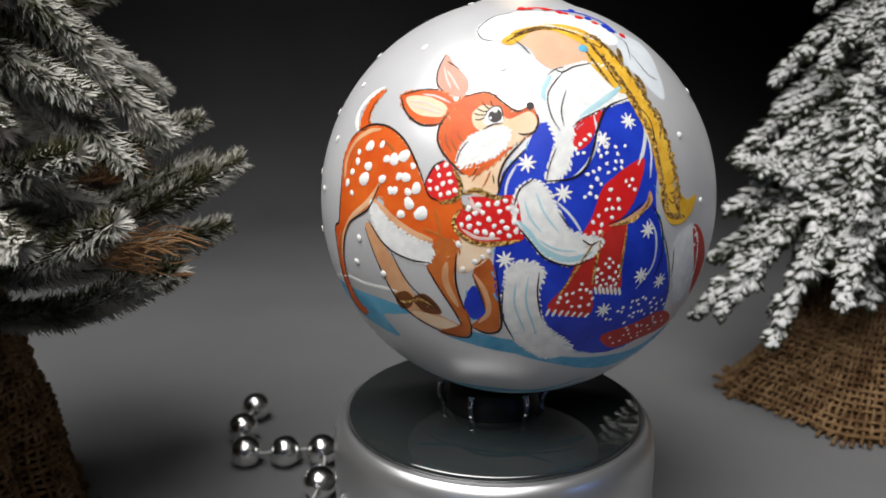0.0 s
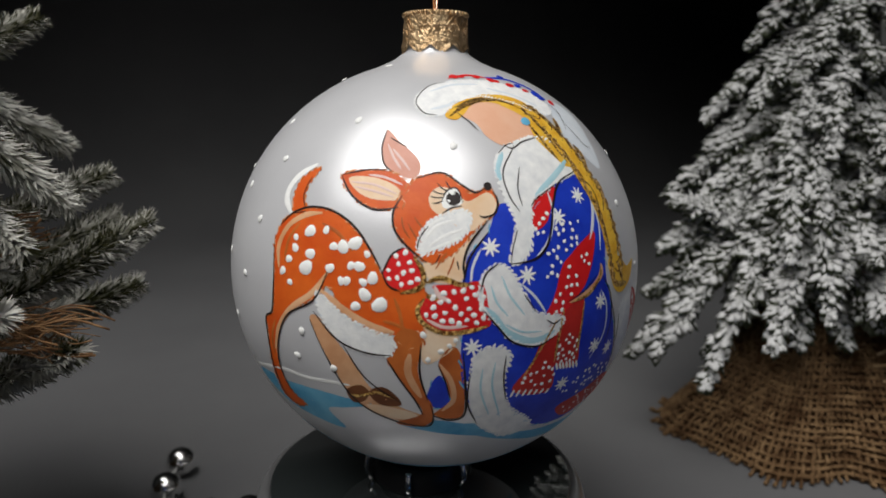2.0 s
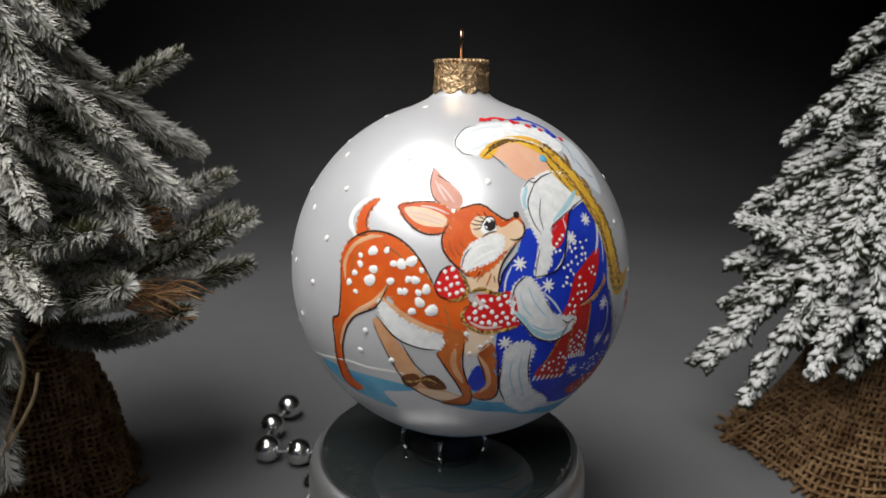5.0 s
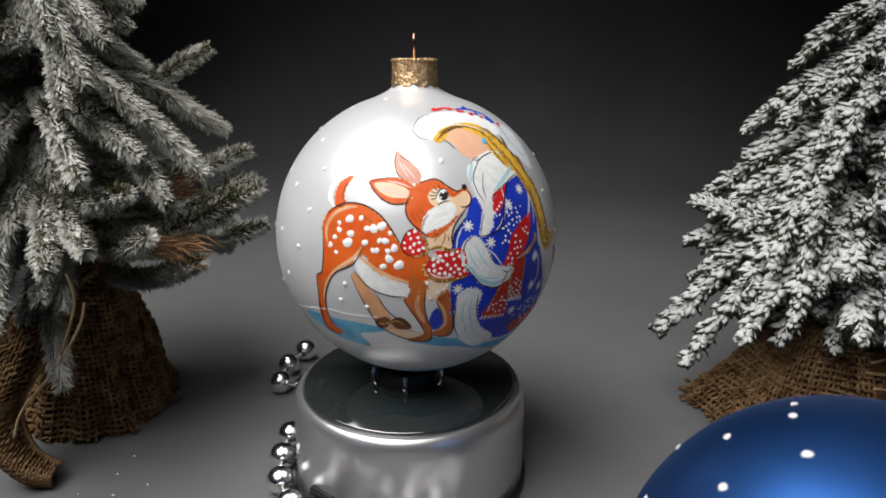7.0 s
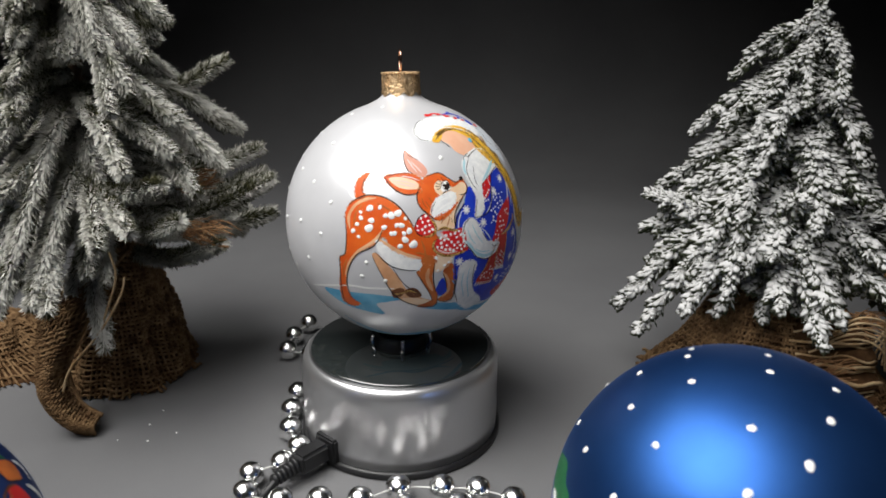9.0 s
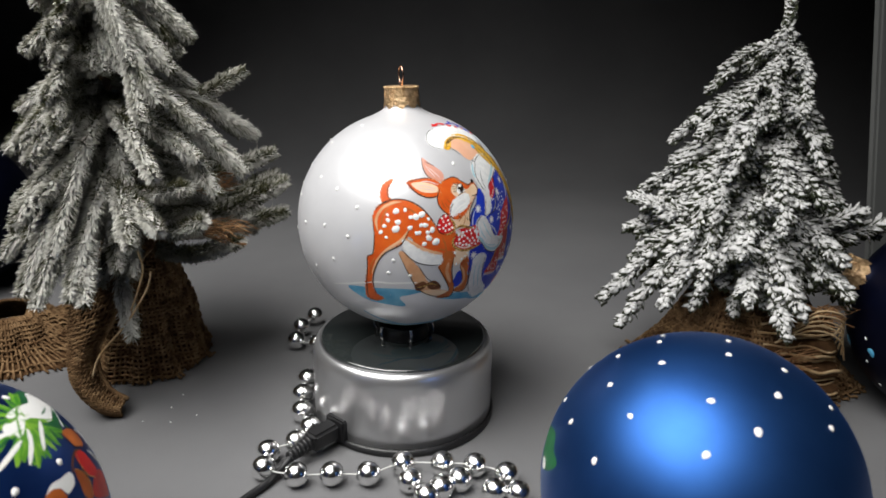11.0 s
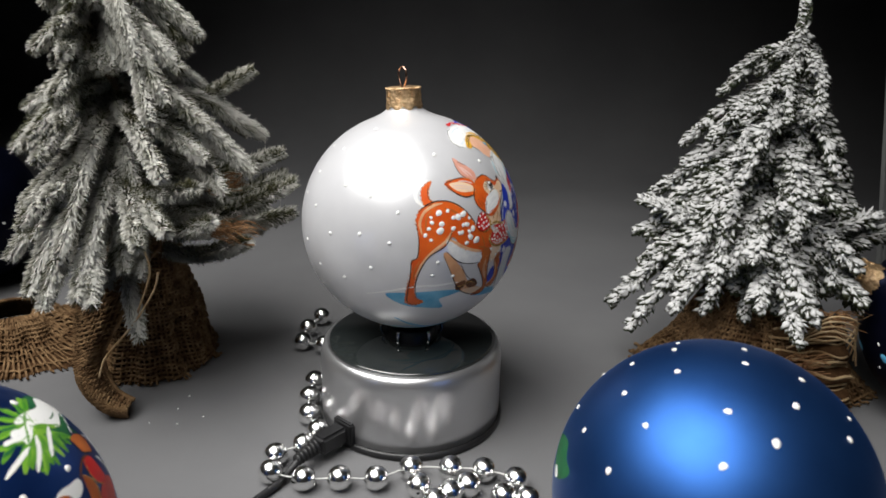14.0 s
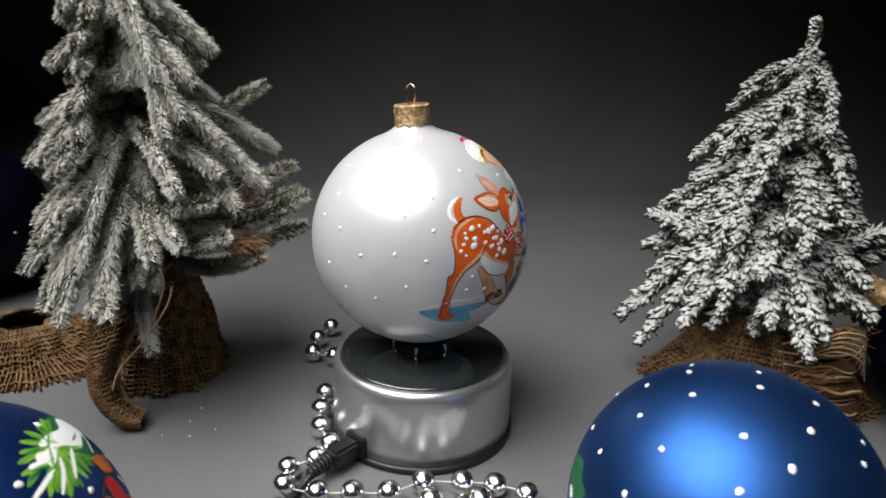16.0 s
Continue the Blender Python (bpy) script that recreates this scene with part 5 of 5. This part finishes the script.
stroke(ornament, "cheek_stroke", SNOWP, 9, 0.6, [(-32.3, 12.6), (-28.7, 14), (-25.4, 15.2)])
stroke(ornament, "cheek_stroke", SNOWP, 9, 0.6, [(-34.4, 15.4), (-32.2, 18.2), (-29.1, 19.7)])
stroke(ornament, "neck_stroke", ORANGE_DEEP, 8, 0.35, [(-37.6, 18.2), (-35.9, 15.6), (-34.4, 14.1)])
stroke(ornament, "neck_stroke", ORANGE_DEEP, 8, 0.35, [(-36.2, 19.7), (-34.6, 17.7), (-33.3, 16.7)])
stroke(ornament, "neck_stroke", ORANGE_DEEP, 8, 0.35, [(-39.2, 19.7), (-38.6, 17.2), (-37, 14.9)])
stroke(ornament, "neck_stroke", ORANGE_DEEP, 8, 0.35, [(-31.4, 8.3), (-29.8, 10.8), (-28.7, 12)])
stroke(ornament, "neck_stroke", ORANGE_DEEP, 8, 0.35, [(-28.8, 7), (-27.8, 9.2), (-27.2, 11)])
stroke(ornament, "body_stroke", ORANGE_DEEP, 6, 0.7, [(-59, 17.6), (-54.2, 15.5), (-50.3, 11.8)])
stroke(ornament, "body_stroke", ORANGE_DEEP, 6, 0.7, [(-65.7, 17.3), (-68.5, 13.3), (-69.2, 8)])
stroke(ornament, "body_stroke", ORANGE_DEEP, 6, 0.7, [(-40.3, 2), (-39, -1.9), (-38.5, -5.9)])
stroke(ornament, "body_stroke", ORANGE_DEEP, 6, 0.7, [(-42.9, -3.3), (-40.3, -3.9), (-37.2, -5.2)])
stroke(ornament, "body_stroke", ORANGE_DEEP, 6, 0.7, [(-72.9, -6.2), (-75.4, -11.1), (-76.3, -15.9)])
stroke(ornament, "ear_stroke", PINKW, 7, 0.5, [(-53.1, 27.6), (-46.8, 27), (-40.8, 25)])
stroke(ornament, "ear_stroke", PINKW, 7, 0.5, [(-51.9, 26.5), (-46.6, 25.5), (-41.5, 24.2)])
stroke(ornament, "ear_stroke", PINKW, 7, 0.5, [(-48.7, 29.4), (-44.1, 28.8), (-39.5, 27.1)])
stroke(ornament, "ear_stroke", PINKW, 7, 0.5, [(-43.4, 36.3), (-40.5, 33.5), (-37.9, 30.6)])
stroke(ornament, "ear_stroke", PINKW, 7, 0.5, [(-45, 37.5), (-42.4, 33.5), (-40.3, 30.9)])
stroke(ornament, "fur_line", ICE_PALE, 9, 0.4, [(-19.1, 4.5), (-17.7, 0.7), (-15, -2.5)])
stroke(ornament, "fur_line", ICE_PALE, 9, 0.4, [(-16.6, 6.5), (-14.6, 2), (-11, -2.5)])
stroke(ornament, "fur_line", ICE_PALE, 9, 0.4, [(-15.5, -4.4), (-11.4, -6.4), (-6.5, -6.8)])
stroke(ornament, "fur_line", ICE_PALE, 9, 0.4, [(-20.3, -14.8), (-20.2, -21), (-17, -28.8)])
stroke(ornament, "fur_line", ICE_PALE, 9, 0.4, [(-17.4, -13.3), (-17.4, -20.1), (-13.7, -29.8)])
stroke(ornament, "coat_fold", ICE_WHITE, 5, 0.5, [(12.1, 0.7), (14.9, -3.6), (15.5, -10.7), (11.7, -17.1)])
stroke(ornament, "coat_fold", ICE_WHITE, 5, 0.5, [(12.6, 23.8), (13.6, 16.8), (12.4, 10)])
stroke(ornament, "coat_fold", ICE_WHITE, 5, 0.5, [(-21.2, 12.7), (-23.1, 8.9), (-23.6, 5.1)])
stroke(ornament, "coat_fold", ICE_WHITE, 5, 0.5, [(-12, 4.6), (-8.5, 1.4), (-5.5, -2.5)])
fill(ornament, "snow_shadow", ICE_PALE, 1, [(-88, -66), (-50, -62), (-10, -61), (20, -64), (28, -72), (-10, -79), (-60, -78), (-86, -73)])

# gold scallops along both edges of the braid
rng = random.Random(77)
for k, p in enumerate(spline([(5, 49, 0), (10.8, 38, 0), (14.2, 28.2, 0), (17.2, 20.2, 0), (18.6, 11.2, 0), (20, 4, 0)], 9)):
    for side in (-1, 1):
        dots(ornament, "braid_glitter", GLITTER, [(p.x + side * (2.6 + 0.5 * math.sin(2.2 * k)), p.y + side * 0.6, 0.62)])
    if k % 3 == 0:
        stroke(ornament, "hair_line", BROWN, 9, 0.3, [(p.x - 2.2, p.y + 1.8), (p.x, p.y), (p.x + 2.2, p.y + 1.6)])
dots(ornament, "boot_dot", SNOWP, [(31.5 + 0.6 * math.sin(k), -4.5 - 2.6 * k, 0.45) for k in range(6)])
stroke(ornament, "sky_rim", ICE_PALE, 3, 4.2, [(-112, -58), (-80, -63), (-50, -66), (-18, -67), (14, -65), (44, -60), (66, -54)])
stroke(ornament, "sky_rim", ICE, 4, 1.2, [(-98, -56), (-66, -61), (-30, -63.5), (10, -61), (40, -55)])

for child in ornament.children:
    child.matrix_basis = TILT @ child.matrix_basis
blue = thing("blue_ornament", "matt blue glass ball ornament with white painted dots", "ornament", pose(0.1005, -0.1300, 0.05, 100, 0, 60), "glass ornaments")
ball_mesh(blue, BLUE)
crown(blue)
dots(blue, "snow_dot", SNOWP, [(88.2, -30.3, 0.9), (95.4, -45, 0.9), (105.2, -25, 0.95), (80.7, -7.7, 0.8), (92.7, -5.7, 0.95), (85.8, 12.3, 0.95), (118.5, -40.7, 0.95), (121.2, -67.6, 0.9), (141.5, -52.3, 0.95), (131.4, -27, 0.95), (117.1, -5, 1.05), (102.7, 12.8, 1.2), (120.3, 11, 1.3), (84.6, 31.1, 0.9), (97.9, 32.6, 1.05), (152.5, -33.1, 1.05), (134.6, -0.4, 1.15), (79, -30.8, 0.7), (73.8, -63.3, 0.8)])
fill(blue, "painted_green", GREEN_DARK, 1, [(154.4, -75.1), (152.8, -62), (162.5, -56.9), (168, -51), (184.5, -61.7), (181.3, -68.5), (170.9, -74)])
fill(blue, "painted_white", SNOWP, 2, [(-178.4, -66.1), (-182.4, -63), (-179.2, -59.9), (-173.9, -62.4)])

navy = thing("navy_ornament", "navy glass ball ornament painted with snowy fir twigs", "ornament", pose(-0.1277, -0.1640, 0.05, 90, 0, -60), "glass ornaments")
ball_mesh(navy, NAVY)
crown(navy)
fill(navy, "fir_heart", GREEN_DARK, 1, [(99.1, -36.4), (114.8, -40.3), (118.1, -47.3), (91.8, -52.6), (81.4, -53.3), (71.5, -48.4), (68.2, -43.9), (66.9, -39.9), (66.0, -35.7), (68.3, -33.6), (74.1, -33.0), (87.8, -34.9)])
stroke(navy, "fir_needle", GREEN, 2, 1.9, [(81.2, -37.9), (67.9, -32.5), (59.7, -28.6)])
stroke(navy, "fir_needle", GREEN_DARK, 4, 1.1, [(68.6, -33.7), (65.0, -31.5), (61.8, -29.1)])
stroke(navy, "fir_needle", LEAF_LIGHT, 3, 1.9, [(76.6, -41.6), (68.7, -33.4), (64.2, -27.2)])
stroke(navy, "fir_needle", GREEN, 5, 1.1, [(68.9, -34.5), (67.1, -31.8), (65.6, -28.8)])
stroke(navy, "fir_needle", GREEN, 4, 1.9, [(81.0, -37.5), (72.4, -31.0), (68.8, -26.7)])
stroke(navy, "fir_needle", LEAF_LIGHT, 4, 1.1, [(73.8, -32.5), (71.4, -30.6), (69.1, -28.3)])
stroke(navy, "fir_needle", GREEN, 2, 1.9, [(82.5, -41.3), (76.0, -33.0), (73.5, -27.3)])
stroke(navy, "fir_needle", GREEN_DARK, 5, 1.1, [(76.9, -34.6), (74.9, -32.0), (73.2, -29.0)])
stroke(navy, "fir_needle", LEAF_LIGHT, 3, 1.9, [(84.2, -41.9), (79.9, -33.8), (78.9, -27.8)])
stroke(navy, "fir_needle", GREEN, 4, 1.1, [(80.7, -35.2), (80.3, -32.5), (80.1, -29.4)])
stroke(navy, "fir_needle", GREEN, 4, 1.9, [(82.3, -39.4), (83.1, -34.1), (85.4, -29.4)])
stroke(navy, "fir_needle", LEAF_LIGHT, 5, 1.1, [(83.8, -34.9), (84.8, -33.0), (85.6, -30.6)])
stroke(navy, "fir_needle", GREEN, 2, 1.9, [(78.8, -41.7), (85.0, -37.4), (92.2, -33.3)])
stroke(navy, "fir_needle", GREEN_DARK, 4, 1.1, [(85.4, -38.2), (88.1, -36.5), (90.7, -34.3)])
stroke(navy, "fir_needle", LEAF_LIGHT, 3, 1.9, [(79.1, -39.9), (88.8, -37.0), (99.2, -35.2)])
stroke(navy, "fir_needle", GREEN, 5, 1.1, [(88.3, -38.4), (93.5, -37.6), (99.5, -36.3)])
stroke(navy, "fir_needle", GREEN, 4, 1.9, [(75.7, -36.5), (86.7, -37.0), (101.7, -37.7)])
stroke(navy, "fir_needle", LEAF_LIGHT, 4, 1.1, [(86.3, -37.9), (91.6, -38.0), (97.7, -37.5)])
stroke(navy, "fir_needle", GREEN, 2, 1.9, [(83.5, -42.6), (66.8, -36.4), (57.5, -32.0)])
stroke(navy, "fir_needle", GREEN_DARK, 5, 1.1, [(67.7, -37.7), (63.6, -35.7), (60.1, -33.4)])
stroke(navy, "fir_needle", LEAF_LIGHT, 3, 1.9, [(75.4, -38.2), (63.4, -36.0), (55.7, -34.6)])
stroke(navy, "fir_needle", GREEN, 4, 1.1, [(64.6, -37.0), (61.5, -36.6), (58.6, -35.6)])
stroke(navy, "fir_needle", GREEN, 4, 1.9, [(79.4, -36.8), (66.2, -37.2), (57.5, -37.1)])
stroke(navy, "fir_needle", LEAF_LIGHT, 5, 1.1, [(67.6, -37.7), (63.8, -37.5), (60.1, -36.7)])
stroke(navy, "fir_needle", GREEN, 2, 1.9, [(77.6, -37.3), (64.9, -38.5), (56.4, -40.3)])
stroke(navy, "fir_needle", GREEN_DARK, 4, 1.1, [(66.5, -39.6), (62.0, -40.2), (57.7, -40.4)])
stroke(navy, "fir_needle", LEAF_LIGHT, 3, 1.9, [(74.5, -40.3), (63.7, -40.6), (55.5, -41.6)])
stroke(navy, "fir_needle", GREEN, 5, 1.1, [(64.6, -41.8), (60.8, -42.2), (57.0, -42.1)])
stroke(navy, "fir_needle", GREEN, 4, 1.9, [(73.8, -38.4), (65.9, -41.7), (60.5, -44.5)])
stroke(navy, "fir_needle", LEAF_LIGHT, 4, 1.1, [(67.3, -42.2), (65.1, -43.1), (62.8, -43.5)])
stroke(navy, "fir_needle", GREEN, 2, 1.9, [(81.6, -39.2), (68.9, -43.0), (60.8, -46.6)])
stroke(navy, "fir_needle", GREEN_DARK, 5, 1.1, [(71.1, -43.6), (67.9, -44.9), (64.5, -45.5)])
stroke(navy, "fir_needle", LEAF_LIGHT, 3, 1.9, [(80.0, -36.8), (72.6, -43.6), (66.3, -49.2)])
stroke(navy, "fir_needle", GREEN, 4, 1.1, [(73.3, -43.5), (71.3, -45.6), (69.0, -47.3)])
stroke(navy, "fir_needle", GREEN, 4, 1.9, [(80.8, -42.3), (75.5, -46.7), (70.1, -51.2)])
stroke(navy, "fir_needle", LEAF_LIGHT, 5, 1.1, [(75.9, -47.5), (74.2, -48.7), (72.0, -49.3)])
stroke(navy, "fir_needle", GREEN, 2, 1.9, [(82.5, -40.6), (78.5, -46.4), (77.0, -52.9)])
stroke(navy, "fir_needle", GREEN_DARK, 4, 1.1, [(79.9, -47.2), (77.6, -49.1), (74.8, -50.5)])
stroke(navy, "fir_needle", LEAF_LIGHT, 3, 1.9, [(76.8, -37.0), (78.7, -46.0), (83.9, -54.5)])
stroke(navy, "fir_needle", GREEN, 5, 1.1, [(78.6, -45.7), (80.6, -49.5), (83.1, -53.0)])
stroke(navy, "fir_needle", GREEN, 4, 1.9, [(78.2, -37.7), (82.2, -43.5), (89.7, -50.1)])
stroke(navy, "fir_needle", LEAF_LIGHT, 4, 1.1, [(82.7, -44.3), (83.8, -46.3), (84.5, -47.7)])
stroke(navy, "fir_needle", GREEN, 2, 1.9, [(79.3, -41.3), (89.2, -44.6), (105.7, -48.7)])
stroke(navy, "fir_needle", GREEN_DARK, 5, 1.1, [(89.1, -45.6), (94.6, -46.8), (100.8, -47.3)])
fill(navy, "snow_blob", SNOWP, 7, [(108.2, -40.3), (117.9, -44.2), (115.2, -49.0), (94.3, -49.7), (86.6, -48.6), (84.7, -45.4), (81.8, -41.2), (78.1, -39.2), (72.9, -38.6), (68.4, -36.8), (69.7, -35.3), (68.6, -33.1), (71.1, -31.9), (74.0, -32.5), (75.7, -34.8), (78.9, -36.6), (77.8, -33.9), (80.4, -33.8), (87.3, -37.2), (96.0, -41.2)])
stroke(navy, "snow_streak", SNOWP, 8, 1.4, [(67.2, -37.2), (60.9, -33.5), (54.0, -28.9)])
stroke(navy, "snow_streak", SNOWP, 8, 1.4, [(74.0, -39.7), (66.0, -40.1), (56.4, -38.6)])
stroke(navy, "snow_streak", SNOWP, 8, 1.4, [(82.4, -44.5), (72.7, -44.4), (64.3, -44.3)])
stroke(navy, "snow_streak", SNOWP, 8, 1.4, [(69.5, -33.2), (68.3, -31.1), (66.6, -29.7)])
stroke(navy, "snow_streak", SNOWP, 7, 1.0, [(117.9, -48.1), (102.0, -51.6), (88.6, -54.1)])
stroke(navy, "fir_needle", GREEN_DARK, 6, 1.6, [(113.2, -50.0), (94.7, -52.8), (93.7, -57.3)])
fill(navy, "bird_head", ORANGE_DEEP, 7, [(81.2, -52.9), (92.2, -56.6), (96.4, -60.0), (93.0, -62.7), (85.2, -63.5), (76.6, -58.9), (77.5, -55.9)])
stroke(navy, "bird_outline", INK, 9, 0.35, [(81.2, -52.9), (77.5, -55.9), (76.6, -58.9), (85.2, -63.5)])
stroke(navy, "bird_cap", SNOWP, 9, 1.3, [(99.8, -59.6), (105.8, -64.2), (100.7, -68.4)])
fill(navy, "bird_breast", RED, 7, [(70.1, -57.7), (76.0, -60.5), (75.7, -64.8), (69.5, -70.3), (57.9, -67.6), (56.5, -63.0), (61.5, -59.1), (66.0, -57.6)])
stroke(navy, "bird_outline", BROWN, 9, 0.7, [(54.6, -54.4), (63.4, -55.6), (71.3, -57.8), (76.7, -60.9)])
stroke(navy, "bird_cap", SNOWP, 9, 1.5, [(84.8, -65.8), (94.5, -72.7), (101.7, -78.2)])
fill(navy, "bird_wing", ORANGE_DEEP, 8, [(57.5, -55.5), (57.3, -59.5), (52.1, -62.8), (40.4, -63.5), (40.9, -58.9), (48.9, -57.0)])
fill(navy, "bird_wing", RED_DEEP, 7, [(55.9, -66.2), (84.1, -76.8), (68.3, -79.1), (43.9, -79.2), (40.4, -64.6)])
stroke(navy, "bird_outline", GLITTER, 10, 0.5, [(57.5, -55.5), (57.2, -59.8), (51.9, -63.0), (41.0, -63.4)])
stroke(navy, "bird_outline", GLITTER, 10, 0.5, [(69.9, -57.9), (61.3, -59.4), (56.4, -63.3), (58.2, -67.9)])
fill(navy, "snow_blob", SNOWP, 8, [(54.8, -52.5), (53.3, -54.4), (48.1, -54.1), (43.5, -50.8), (46.1, -48.0), (45.8, -44.5), (43.7, -42.2), (48.2, -44.7), (51.2, -48.8)])
fill(navy, "bird_head", ORANGE_DEEP, 7, [(42.3, -41.5), (46.5, -45.2), (45.6, -48.1), (41.6, -50.0), (39.7, -46.3)])
dots(navy, "snow_dot", SNOWP, [(60.9, -26.1, 1.1), (92.4, -34.0, 1.1), (59.7, -49.4, 1.1), (46.7, -32.9, 1.1)])


dark = thing("dark_ornament", "dark navy glass ball ornament leaning by the snowy fir", "ornament", look((0.272, 0.0, 0.05), (0.2202 * 2 - 0.272, 0.028, 0.091)) @ pose(0, 0, 0, 180, 0, 0), "glass ornaments")
ball_mesh(dark, DARK_NAVY)
crown(dark)
scatter(dark, "snow_dot", SNOWP, 40, 0.9, [(-170, -50), (0, -50), (170, -50), (170, 60), (0, 60), (-170, 60)])
dots(dark, "painted_sky_blue", ICE, [(90, 50, 3.0), (130, 46, 2.2)])

copy_thing(dark, pose(-0.309, 0.157, 0.05, 70, 0, 200))["label"] = "dark navy glass ball ornament in the shade behind the olive fir"


def motions():
    rows = [(0.0, -91.7),
            (0.5, -88.6),
            (1.0, -85.6),
            (1.5, -82.5),
            (2.0, -79.4),
            (2.5, -76.4),
            (3.0, -73.7),
            (3.5, -70.9),
            (4.0, -67.9),
            (6.5, -52.9),
            (7.0, -49.9),
            (7.5, -46.8),
            (8.0, -44.1),
            (10.5, -32.6),
            (11.0, -29.8),
            (11.5, -26.9),
            (12.0, -23.7),
            (12.5, -20.5),
            (13.0, -17.3),
            (13.5, -14.1),
            (14.0, -11.0),
            (14.5, -7.9),
            (15.0, -4.8),
            (15.5, -1.7),
            (16.0, 1.4)]
    walk(ornament, [(t, pose(0, 0, 0.0972, 0, 0, a) @ Matrix.Translation(OFFSET)) for t, a in rows])
    walk(turning, [(t, pose(0, 0, 0.0388, 0, 0, a)) for t, a in rows])


motions()
